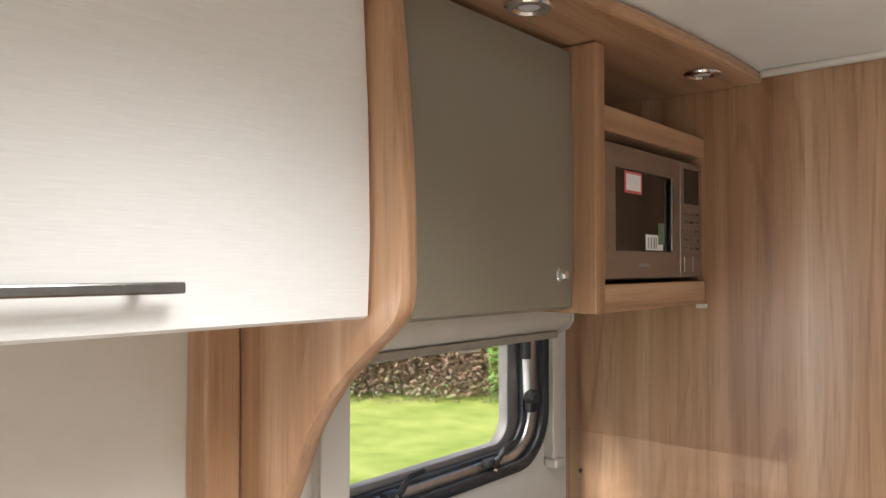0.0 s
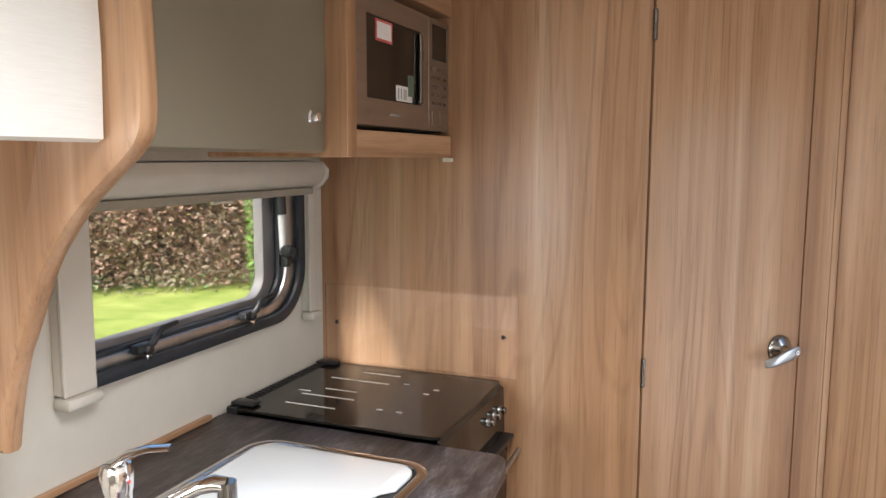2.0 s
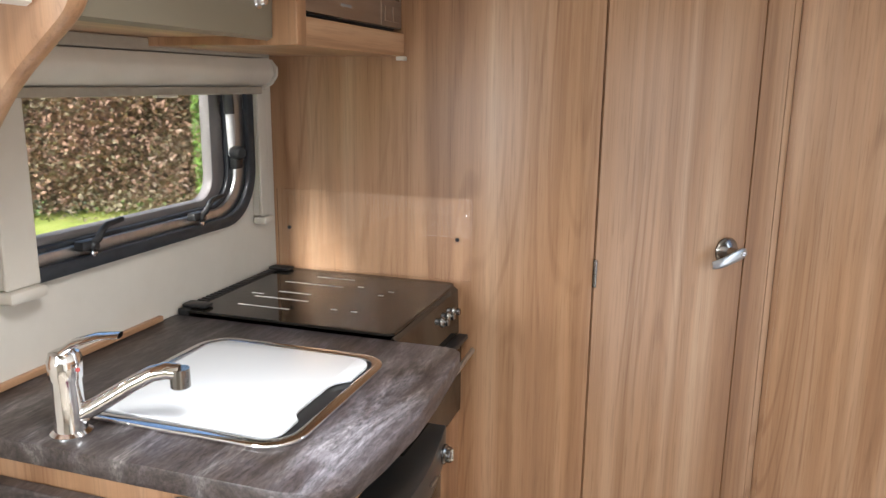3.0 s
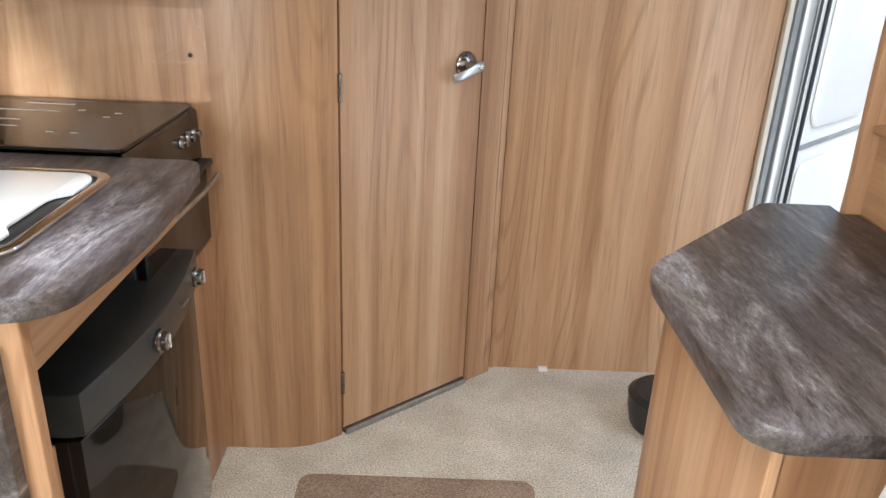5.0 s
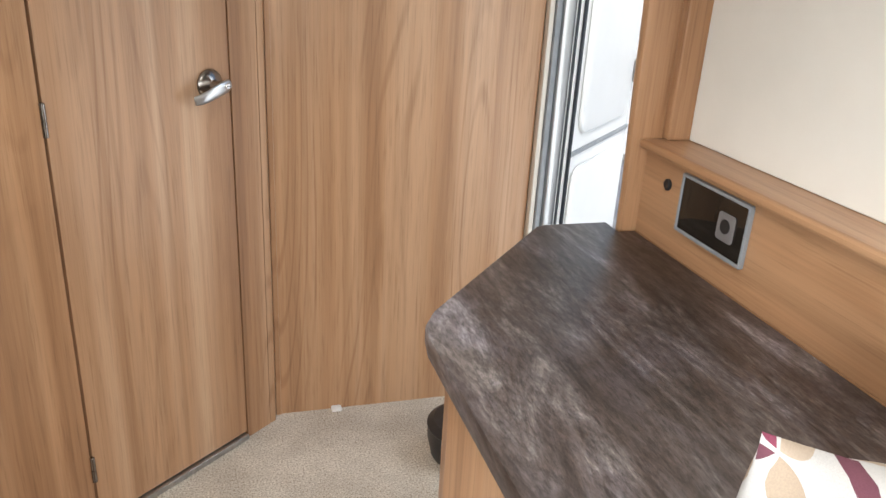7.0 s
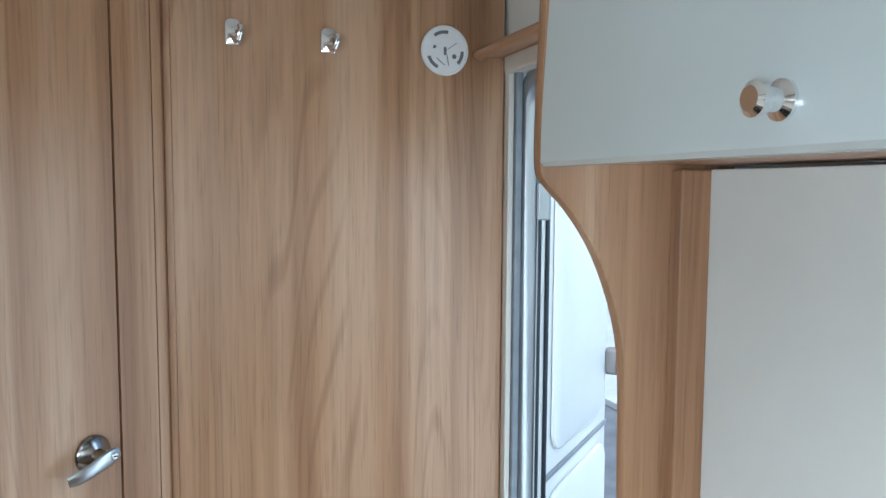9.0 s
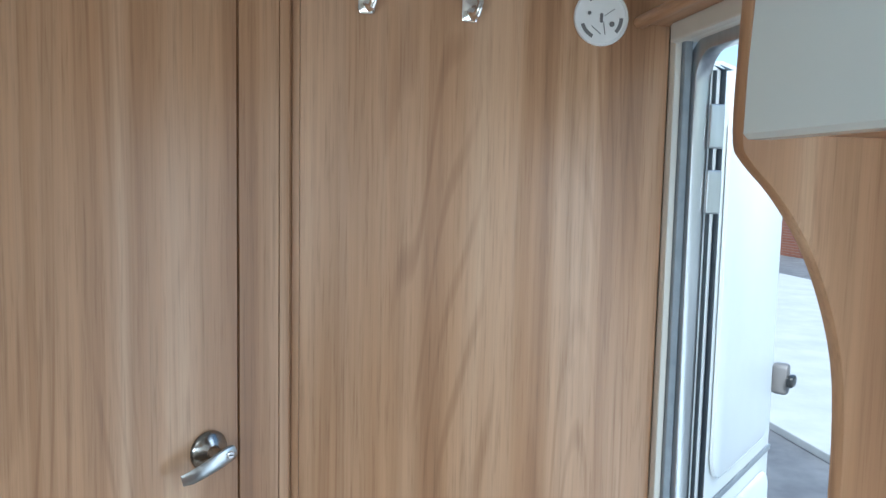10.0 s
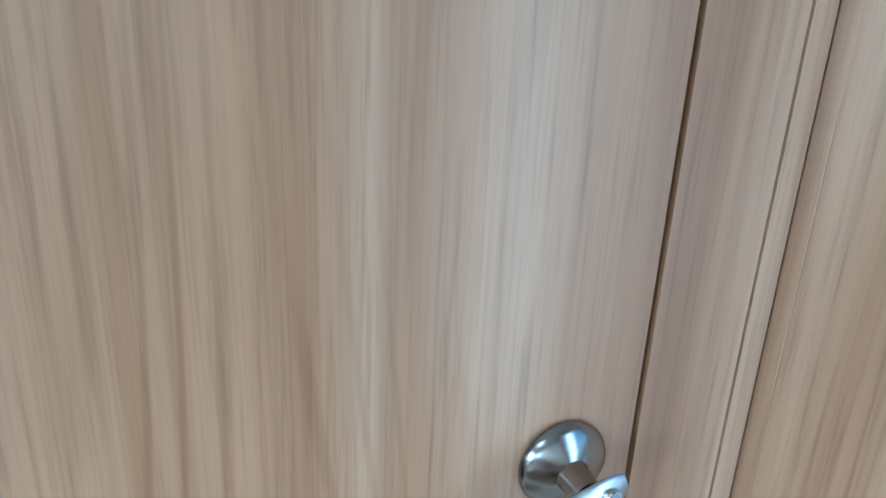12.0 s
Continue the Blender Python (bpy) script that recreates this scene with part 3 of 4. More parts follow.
put("pelmet_cloth", box(0.001, 0.058, -0.82, -0.095, 1.4295, 1.4515, 0.003), GREIGE, bl, "greige folded cloth above the cassette")
put("pull_tab", box(0.034, 0.046, -0.47, -0.41, 1.346, 1.352, 0.002), BLIND, bl)
for y0, y1 in ((-0.815, -0.750), (-0.100, -0.062)):
    sr = put("side_rail", box(0.0185, 0.026, y0, y1, 1.064, 1.362, 0.004), BLIND, bl, "cream side rail")
    put("rail_lip", box(0.0005, 0.018, y0 + 0.001, y0 + 0.012, 1.066, 1.360, 0.002), BLIND, sr)
    put("end_cap", box(0.001, 0.036, y0 - 0.003, y1 + 0.003, 1.044, 1.0635, 0.006), BLIND, sr, "", True)

# ---- base kitchen ----
structure("trim_worktop", box(0.0005, 0.012, -0.955, -0.455, 0.9105, 0.922, 0.002), WOOD_Y, "thin wood-grain strip behind the worktop", "trim")
wt = [(0.002, -0.945), (0.44, -0.945)] + arc(0.545, -0.872, 0.078, 0.073, -90, -5, 8) + [(0.632, -0.80), (0.638, -0.70), (0.634, -0.60), (0.626, -0.50)] + arc(0.585, -0.440, 0.036, 0.036, 10, 85, 5) + [(0.50, -0.406), (0.002, -0.406)]
wtop = tagged(part("worktop", plate(wt, [], "z", 0.878, 0.910, 0.003), TOP, None, "", True), "dark weathered-oak laminate kitchen worktop with a bowed front", "worktop")
kb = thing("kitchen_cabinet", (0.3, -0.66, 0.0), "wood-grain kitchen base cabinet with a dark fold-down flap", "cabinet")
put("end_panel", box(0.002, 0.572, -0.932, -0.912, 0.0, 0.8775, 0.002), WOOD, kb)
put("front_panel", plate([(-0.911, 0.795), (-0.41, 0.795), (-0.41, 0.8775), (-0.911, 0.8775)], [], "x", 0.545, 0.565, 0.002), WOOD_Y, kb)
put("filler_panel", box(0.03, 0.505, -0.228, -0.214, 0.0, 0.598, 0.001), WOOD, kb)
put("inner_panel", box(0.03, 0.50, -0.800, -0.786, 0.0, 0.60, 0.001), WOOD, kb)
put("side_filler", box(0.470, 0.492, -0.213, -0.002, 0.0, 0.598, 0.002), WOOD, kb)
# black slab put in for the shade between front panel and fridge
put("gap_shade", box(0.03, 0.30, -0.911, -0.41, 0.76, 0.775), BLACK, kb, "black slab standing for the shade in the gap above the fridge")
fl = put("flap", box(0.05, 0.548, -0.956, -0.9325, 0.10, 0.846, 0.004), TOP, kb, "dark weathered-oak flap")
put("flap_catch", box(0.40, 0.47, -0.948, -0.9325, 0.850, 0.870, 0.004), BLACK, kb, "black plastic flap catch")

snk = thing("sink", (0.35, -0.68, 0.908), "square steel sink under a white glass chopping board", "sink")
put("rim", plate(rrect(0.165, 0.522, -0.866, -0.508, 0.055, 8), [rrect(0.183, 0.504, -0.848, -0.526, 0.042, 8)], "z", 0.9105, 0.918, 0.003), CHROME, snk, "polished steel rim", True)
# flat black sheet paints the shade around the chopping board; no bowl is modelled
put("bowl_shadow_gap", plate(rrect(0.184, 0.503, -0.847, -0.527, 0.041, 8), [], "z", 0.9103, 0.9115), BLACK, snk, "black sheet standing for the shaded gap over the bowl")
bd = [(0.190, -0.815)] + arc(0.222, -0.808, 0.034, 0.034, 180, 270, 6) + [(0.44, -0.842)] + arc(0.462, -0.815, 0.027, 0.027, -90, 0, 6) + \
     [(0.489, -0.780), (0.478, -0.765), (0.474, -0.75), (0.474, -0.655), (0.478, -0.640), (0.497, -0.620), (0.498, -0.575)] + arc(0.460, -0.568, 0.038, 0.036, 0, 90, 6) + arc(0.222, -0.566, 0.034, 0.034, 90, 180, 6)
put("chopping_board", plate(bd, [], "z", 0.9125, 0.9195, 0.002), SINK, snk, "white glass chopping board with a finger notch", True)

tp = thing("mixer_tap", (0.215, -0.905, 0.910), "chrome single-lever mixer tap on the worktop", "tap")
put("body", lathe([(0.027, 0), (0.027, 0.004), (0.021, 0.008), (0.0195, 0.02), (0.0195, 0.078), (0.0215, 0.082), (0.0225, 0.105), (0.019, 0.116), (0.008, 0.121)], (0.215, -0.905, 0.9105), (0, 0, 1), 32), CHROME, tp, "", True)
spt = put("spout", tube([(0.222, -0.900, 0.935), (0.252, -0.888, 0.953), (0.293, -0.872, 0.980), (0.318, -0.862, 0.994), (0.336, -0.855, 0.998), (0.350, -0.849, 0.995)], [0.013, 0.012, 0.0115, 0.0115, 0.0125, 0.012]), CHROME, tp, "", True)
put("aerator", lathe([(0.013, 0.004), (0.0135, -0.006), (0.0135, -0.022), (0.011, -0.024)], (0.351, -0.848, 0.997), (0, 0, 1), 24), SATIN, spt, "", True)
lv = put("lever", tube([(0.215, -0.905, 1.028), (0.230, -0.899, 1.040), (0.258, -0.887, 1.048), (0.284, -0.877, 1.049)], [0.016, 0.015, 0.0125, 0.011], 14, 0.38), CHROME, tp, "", True)
put("hot_mark", lathe([(0.003, 0), (0.003, 0.001), (0.001, 0.0015)], (0.237, -0.9065, 1.005), (1, -0.1, 0.1), 12), RED, lv, "small red hot-water mark")

ck = thing("cooker", (0.25, -0.2, 0.0), "black gas cooker under a closed smoked glass lid", "cooker")
put("body", box(0.004, 0.476, -0.400, -0.006, 0.60, 0.884, 0.003), ANTHRA, ck)
put("hob_plate", box(0.006, 0.478, -0.398, -0.008, 0.8845, 0.890, 0.001), BLACK, ck, "black hob plate")
lid = put("glass_lid", plate(rrect(0.030, 0.480, -0.402, -0.004, (0.004, 0.02, 0.02, 0.004), 4), [], "z", 0.914, 0.920, 0.0012), DARKGLASS, ck, "smoked glass lid")
put("rear_rail", box(0.004, 0.0295, -0.402, -0.004, 0.885, 0.921, 0.003), BLACK, ck, "black slotted vent rail")
for i in range(20):
    put("vent_rib", box(0.008, 0.026, -0.340 + i * 0.0145, -0.333 + i * 0.0145, 0.9212, 0.924, 0.0006), BLACK, ck)
for y in (-0.375, -0.035):
    put("lid_hinge", box(0.006, 0.062, y - 0.016, y + 0.016, 0.9212, 0.929, 0.004), BLACK, ck, "", True)
for (x0, x1, yy) in ((0.10, 0.22, -0.33), (0.10, 0.23, -0.265), (0.13, 0.21, -0.215), (0.10, 0.25, -0.135), (0.15, 0.25, -0.07)):
    put("lid_print", box(x0, x1, yy, yy + 0.0045, 0.9202, 0.9205), PRINT, lid, "thin pale line")
for (xx, yy) in ((0.30, -0.30), (0.345, -0.30), (0.28, -0.12), (0.35, -0.17), (0.36, -0.135), (0.08, -0.245), (0.095, -0.245)):
    put("lid_mark", box(xx, xx + 0.014, yy, yy + 0.005, 0.9202, 0.9205), PRINT, lid)
fasc = put("fascia", plate([(0.4765, 0.80), (0.490, 0.80), (0.486, 0.905), (0.4765, 0.912)], [], "y", -0.400, -0.006, 0.002), DARKGLASS, ck, "glossy black control fascia")
for y in (-0.13, -0.085, -0.045):
    put("control_knob", lathe([(0.012, 0), (0.011, 0.004), (0.008, 0.007), (0.008, 0.014), (0.006, 0.016)], (0.488, y, 0.862), (1, 0, 0.07), 20), SATIN, fasc, "steel control knob", True)
put("grill_ledge", box(0.486, 0.512, -0.395, -0.004, 0.785, 0.797, 0.003), BLACK, ck, "black heat deflector ledge")
hd = put("oven_door", box(0.4765, 0.498, -0.395, -0.008, 0.605, 0.780, 0.004), DARKGLASS, ck, "black glass door")
put("door_rail", tube([(0.50, -0.34, 0.765), (0.528, -0.32, 0.765), (0.534, -0.16, 0.765), (0.528, -0.02, 0.765)], 0.0055), STEEL, hd, "slim steel rail", True)

fr = thing("fridge", (0.3, -0.5, 0.0), "black three-way fridge with a bowed control panel on top", "fridge")
bow = [(0.06, -0.772), (0.510, -0.772)] + [(0.534 + 0.030 * math.sin(math.pi * i / 10), -0.766 + 0.0530 * i) for i in range(11)] + [(0.06, -0.235)]
put("control_box", plate(bow, [], "z", 0.600, 0.672, 0.004), ANTHRA, fr, "dark grey bowed control panel", True)
bow2 = [(0.06, -0.766), (0.505, -0.766)] + [(0.524 + 0.030 * math.sin(math.pi * i / 10), -0.762 + 0.0522 * i) for i in range(11)] + [(0.06, -0.240)]
put("door", plate(bow2, [], "z", 0.06, 0.590, 0.006), DARKGLASS, fr, "glossy black bowed door", True)
put("plinth", box(0.06, 0.49, -0.76, -0.245, 0.0, 0.059), BLACK, fr)
for y, xx in ((-0.545, 0.566), (-0.290, 0.548)):
    kn = put("selector_knob", lathe([(0.0205, 0), (0.0205, 0.005), (0.017, 0.008), (0.016, 0.016), (0.013, 0.018)], (xx - 0.002, y, 0.634), (1, 0, 0), 28), SATIN, fr, "translucent grey selector knob", True)
    put("pointer", box(xx + 0.014, xx + 0.019, y - 0.002, y + 0.002, 0.622, 0.648, 0.001), CHROME, kn)
put("badge", box(0.562, 0.5655, -0.42, -0.385, 0.632, 0.638), STEEL, fr, "small pale badge")

sp = thing("glass_splashback", (0.28, -0.004, 0.926), "clear glass splashback screwed to the bulkhead", "splashback")
splash_glass = put("glass", box(0.012, 0.516, -0.0075, -0.003, 0.926, 1.12, 0.0008), SPLASH, sp)
splash_glass.visible_shadow = False
for x in (0.045, 0.483):
    put("screw", lathe([(0.005, 0), (0.005, 0.002), (0.003, 0.004)], (x, -0.0078, 1.024), (0, -1, 0), 14), BLACK, sp, "dark fixing screw", True)

# ---- chest beside the entrance ----
chest = thing("low_cabinet", (1.6, -0.65, 0.0), "wood-grain low cabinet with a dark weathered-oak top and a clipped corner", "cabinet")
ct = [(1.821, -0.3125), (1.7885, -0.3125), (1.7885, -0.262), (1.665, -0.262)] + [(1.645, -0.270)] + [(1.372, -0.570), (1.352, -0.605), (1.346, -0.645)] + [(1.352, -0.945)] + arc(1.404, -0.964, 0.052, 0.052, 180, 270, 7) + [(1.821, -1.018)]
put("cabinet_top", plate(ct, [], "z", 0.798, 0.830, 0.005), TOP, chest, "dark weathered-oak laminate top", True)
cb = [(1.82, -0.315), (1.785, -0.315), (1.785, -0.285), (1.672, -0.285), (1.386, -0.600), (1.380, -0.64), (1.388, -0.995), (1.82, -0.995)]
put("body", plate(cb, [], "z", 0.0, 0.7975, 0.002), WOOD, chest)
put("edge_strip", box(1.384, 1.398, -1.001, -0.9955, 0.0, 0.797, 0.002), WOOD, chest)

# side furniture with ledge and socket
PY = -0.31
sh = thing("side_ledge", (1.87, -1.0, 0.83), "wood-grain wall ledge with a socket plate let in", "ledge")
put("face_panel", box(1.822, 1.846, -1.9, PY - 0.001, 0.83, 0.9835, 0.001), WOOD_Y, sh)
put("ledge_board", box(1.803, RIGHT - 0.001, -1.9, PY - 0.001, 0.984, 1.000, 0.005), WOOD_Y, sh)
put("lower_panel", box(1.822, 1.846, -1.9, PY - 0.001, 0.0, 0.8295, 0.001), WOOD_Y, sh)
so = thing("wall_socket", (1.845, -0.52, 0.93), "black double socket plate in a grey surround", "socket")
put("surround", plate(rrect(-0.612, -0.438, 0.878, 0.975, 0.004, 3), [rrect(-0.606, -0.444, 0.884, 0.969, 0.002, 3)], "x", 1.814, 1.8218, 0.0015), GREYPRO, so, "grey surround")
put("face_plate", box(1.816, 1.8215, -0.606, -0.444, 0.884, 0.969), DARKGLASS, so, "gloss black plate")
put("outlet", plate(rrect(-0.585, -0.545, 0.905, 0.948, 0.006, 3), [], "x", 1.8135, 1.8158, 0.001), GREYPL, so, "grey socket insert")
put("outlet_hole", lathe([(0.011, 0), (0.011, 0.0008), (0.002, 0.001)], (1.8133, -0.565, 0.928), (-1, 0, 0), 20), BLACK, so)
bt = tagged(part("round_switch", lathe([(0.010, 0), (0.010, 0.003), (0.006, 0.005), (0.003, 0.0045)], (1.8218, -0.392, 0.940), (-1, 0, 0), 20), BLACK, None, "", True), "small black round switch in the wood-grain ledge", "switch")
bt["category"] = "switch"

# end panel and locker over the entrance side
cur = [(RIGHT - 0.001, 0.70), (1.793, 0.70), (1.792, 0.90), (1.785, 1.11), (1.785, 1.20), (1.778, 1.280), (1.746, 1.37), (1.706, 1.430), (1.668, 1.466), (1.659, 1.482), (1.660, 1.557), (1.665, 1.69), (1.674, 1.92), (RIGHT - 0.001, 1.92)]
tagged(part("side_end_panel", plate(cur[:2] + soften(cur[2:-2]) + cur[-2:], [], "y", PY, PY + 0.022, 0.006), WOOD, None, "", True), "wood-grain end panel with a sweeping curved cut-out beside the entrance", "panel")
tagged(part("wall_batten", box(1.845, RIGHT - 0.001, PY - 0.022, PY - 0.0005, 1.0005, 1.485, 0.003), WOOD), "narrow wood-grain upright batten on the wall", "batten")
structure("wall_right_lining", box(1.887, RIGHT - 0.0005, -1.9, PY - 0.0225, 1.0005, 1.485, 0.002), CEIL, "off-white wall lining above the ledge")
rl2 = thing("overhead_locker", (1.8, -0.8, 1.486), "pale grey gloss overhead locker with a chrome push button", "cabinet")
put("body", box(1.690, RIGHT - 0.001, -1.9, PY - 0.001, 1.491, 1.94, 0.002), WOOD_Y, rl2)
put("door", plate([(1.665, 1.486), (1.688, 1.486), (1.688, 1.935), (1.686, 1.935), (1.672, 1.75), (1.661, 1.55), (1.660, 1.491)], [], "y", -1.15, PY - 0.002, 0.0), PALE, rl2, "pale grey gloss door", True)
put("push_button", lathe([(0.0150, 0), (0.0150, 0.003), (0.009, 0.007), (0.0078, 0.015), (0.012, 0.019), (0.013, 0.026), (0.009, 0.029)], (1.660, -0.701, 1.523), (-1, 0, 0), 28), CHROME, rl2, "round chrome push button", True)

# ---- entrance ----
fm = thing("entrance_door_frame", (1.92, 0.3, 0.0), "pale aluminium entrance door frame with dark seals", "door frame")
put("jamb_trim", box(1.935, 1.949, 0.430, 0.456, 0.0, 1.748, 0.003), BLIND, fm, "cream inner trim")
put("jamb_inner", box(1.9495, 1.966, 0.420, 0.450, 0.0, 1.730, 0.003), GREYPRO, fm, "grey inner channel")
put("jamb", plate(rrect(-0.268, 0.446, -0.05, 1.720, (0, 0, 0.07, 0.07), 8), [rrect(-0.241, 0.408, -0.044, 1.692, (0, 0, 0.055, 0.055), 8)], "x", 1.9665, 2.000, 0.004), STEEL, fm, "brushed aluminium door frame with rounded corners", True)
put("jamb_seal", tube([(2.004, 0.404, -0.05), (2.004, 0.404, 1.660)], 0.004, 10), RUBBER, fm, "dark rubber seal", True)
put("head_trim", box(1.922, 1.944, -0.27, 0.4295, 1.712, 1.748, 0.004), BLIND, fm, "cream head trim")
put("step_edge", box(1.946, 2.015, -0.24, 0.4075, -0.045, 0.003, 0.004), STEEL, fm, "aluminium threshold")
for z in (1.555, 1.43, 0.40):
    put("hinge", box(1.996, 2.026, 0.397, 0.4075, z - 0.042, z + 0.042, 0.003), STEEL, fm, "pale painted hinge plate")
tagged(part("pelmet_rail", tube([(1.872, 0.452, 1.752), (1.876, 0.3, 1.754), (1.882, 0.1, 1.754), (1.888, PY + 0.024, 1.752)], [0.015] * 4, 14, 0.8), WOOD_Y, None, "", True), "rounded wood-grain rail over the entrance door", "rail")
tagged(part("pelmet_board", box(1.888, RIGHT - 0.001, PY + 0.024, 0.455, 1.748, 1.766, 0.002), WOOD_Y), "wood-grain board over the entrance door", "rail")

OPEN = radians(-44)
LD = Vector((math.cos(OPEN), -math.sin(OPEN), 0))
od = thing("door_2", (2.035, 0.446, -0.02), "open white moulded entrance door with a dark edge seal", "door")
od["kind"] = "structure"
od.rotation_euler = (0, 0, -OPEN)


def leafbox(name, u0, u1, o0, o1, z0, z1, bev, mat, parent, label="", r=0.03):
    bm = plate(rrect(u0, u1, z0, z1, r, 6), [], "y", o0, o1, bev)
    return part(name, bm, mat, parent, label, True)


leafbox("leaf", 0.0, 0.56, -0.0, 0.035, 0.0, 1.710, 0.006, GRP, od)
leafbox("leaf_edge", 0.004, 0.010, -0.012, -0.0005, 0.02, 1.690, 0.003, RUBBER, od, "dark rubber edge seal", 0.004)
up = leafbox("upper_panel", 0.060, 0.50, -0.014, -0.0005, 0.83, 1.630, 0.010, GRP, od, "raised moulded upper panel", 0.06)
leafbox("lower_panel", 0.045, 0.52, -0.016, -0.0005, 0.07, 0.735, 0.010, GRP, od, "raised moulded lower panel", 0.05)
leafbox("split_seal", 0.024, 0.555, -0.006, -0.0005, 0.772, 0.787, 0.002, GREYPRO, od, "grey line between the door halves", 0.004)
la = leafbox("door_latch", 0.515, 0.552, -0.045, -0.006, 0.93, 1.01, 0.008, GREYPL, od, "grey plastic door latch", 0.012)
leafbox("latch_grip", 0.50, 0.545, -0.062, -0.0455, 0.955, 0.985, 0.006, BLACK, la, "", 0.01)

# ---- floor things ----
mt = tagged(part("doormat", plate(rrect(0.705, 1.295, -0.50, -0.108, 0.035), [], "z", 0.001, 0.012, 0.004), MAT, None, "", True), "worn brown rectangular doormat on the beige carpet", "mat")
bn = thing("waste_bin", (1.70, 0.17, 0.0), "small round black plastic bin on the carpet", "bin")
put("bin_body", lathe([(0.088, 0.001), (0.094, 0.01), (0.105, 0.06), (0.106, 0.095)], (1.70, 0.17, 0), (0, 0, 1), 36), BLACK, bn, "", True)
put("bin_lid", lathe([(0.107, 0.0955), (0.108, 0.10), (0.09, 0.115), (0.02, 0.12)], (1.70, 0.17, 0), (0, 0, 1), 36), BLACK, bn, "", True)


tagged(part("floor_clip", box(1.372, 1.402, 0.432, 0.4565, 0.001, 0.012, 0.004), ALARM, None, "", True), "small white plastic clip on the carpet edge", "clip")


# ---- cushions ----
def petal_cloth(spacing, shift):
    """White cotton printed with petals: where two neighbouring circles of a square grid overlap."""
    m, n, l, b = base("petal_print_cotton", 0.88, spec=0.2)

    def vmath(op, *ins):
        q = n.new("ShaderNodeVectorMath")
        q.operation = op
        for k, i in enumerate(ins):
            if isinstance(i, tuple):
                q.inputs[k].default_value = i
            else:
                l.new(i, q.inputs[k])
        return q.outputs[1] if op in ("DISTANCE", "DOT_PRODUCT") else q.outputs[0]

    def fmath(op, *ins):
        q = n.new("ShaderNodeMath")
        q.operation = op
        for k, i in enumerate(ins):
            if isinstance(i, float):
                q.inputs[k].default_value = i
            else:
                l.new(i, q.inputs[k])
        return q.outputs[0]
    tc = n.new("ShaderNodeTexCoord")
    mp = n.new("ShaderNodeMapping")
    mp.inputs["Rotation"].default_value = (0, radians(22), 0)
    mp.inputs["Location"].default_value = (shift, 0, shift * 0.4)
    mp.inputs["Scale"].default_value = (1 / spacing, 0, 1 / spacing)
    l.new(tc.outputs["Object"], mp.inputs[0])
    fr = vmath("FRACTION", mp.outputs[0])
    total = None
    for c in ((0.0, 0.0, 0.0), (1.0, 0.0, 0.0), (0.0, 0.0, 1.0), (1.0, 0.0, 1.0)):
        inside = fmath("LESS_THAN", vmath("DISTANCE", fr, c), 0.685)
        total = inside if total is None else fmath("ADD", total, inside)
    petal = fmath("GREATER_THAN", total, 1.5)
    iu = fmath("FLOOR", vmath("DOT_PRODUCT", mp.outputs[0], (1.0, 0.0, 1.0)))
    iv = fmath("FLOOR", vmath("DOT_PRODUCT", mp.outputs[0], (1.0, 0.0, -1.0)))
    cm = n.new("ShaderNodeCombineXYZ")
    l.new(iu, cm.inputs[0])
    l.new(iv, cm.inputs[1])
    wnz = n.new("ShaderNodeTexWhiteNoise")
    wnz.noise_dimensions = "2D"
    l.new(cm.outputs[0], wnz.inputs["Vector"])
    cols = [(0.20, 0.05, 0.085), (0.33, 0.265, 0.205), (0.27, 0.28, 0.33), (0.21, 0.195, 0.19), (0.27, 0.20, 0.21), (0.38, 0.315, 0.25), (0.13, 0.05, 0.07), (0.30, 0.25, 0.20)]
    r = n.new("ShaderNodeValToRGB")
    r.color_ramp.interpolation = "CONSTANT"
    e = r.color_ramp.elements
    e[0].position, e[0].color = 0.0, (*cols[0], 1)
    e[1].position, e[1].color = 0.875, (*cols[7], 1)
    for k in range(1, 7):
        e.new(k / 8).color = (*cols[k], 1)
    l.new(wnz.outputs["Value"], r.inputs[0])
    weave = noise_tex(n, l, position(n, l, (1, 1, 1)), 700, 2)
    cloth = mix(n, l, petal, (0.46, 0.46, 0.455), r.outputs[0])
    l.new(mix(n, l, 0.5, cloth, ramp(n, l, weave, [(0.3, (0.85, 0.85, 0.85)), (0.7, (1.08, 1.08, 1.08))]), "MULTIPLY"), b.inputs["Base Color"])
    bump(n, l, b, weave, 0.3, 0.001)
    return m


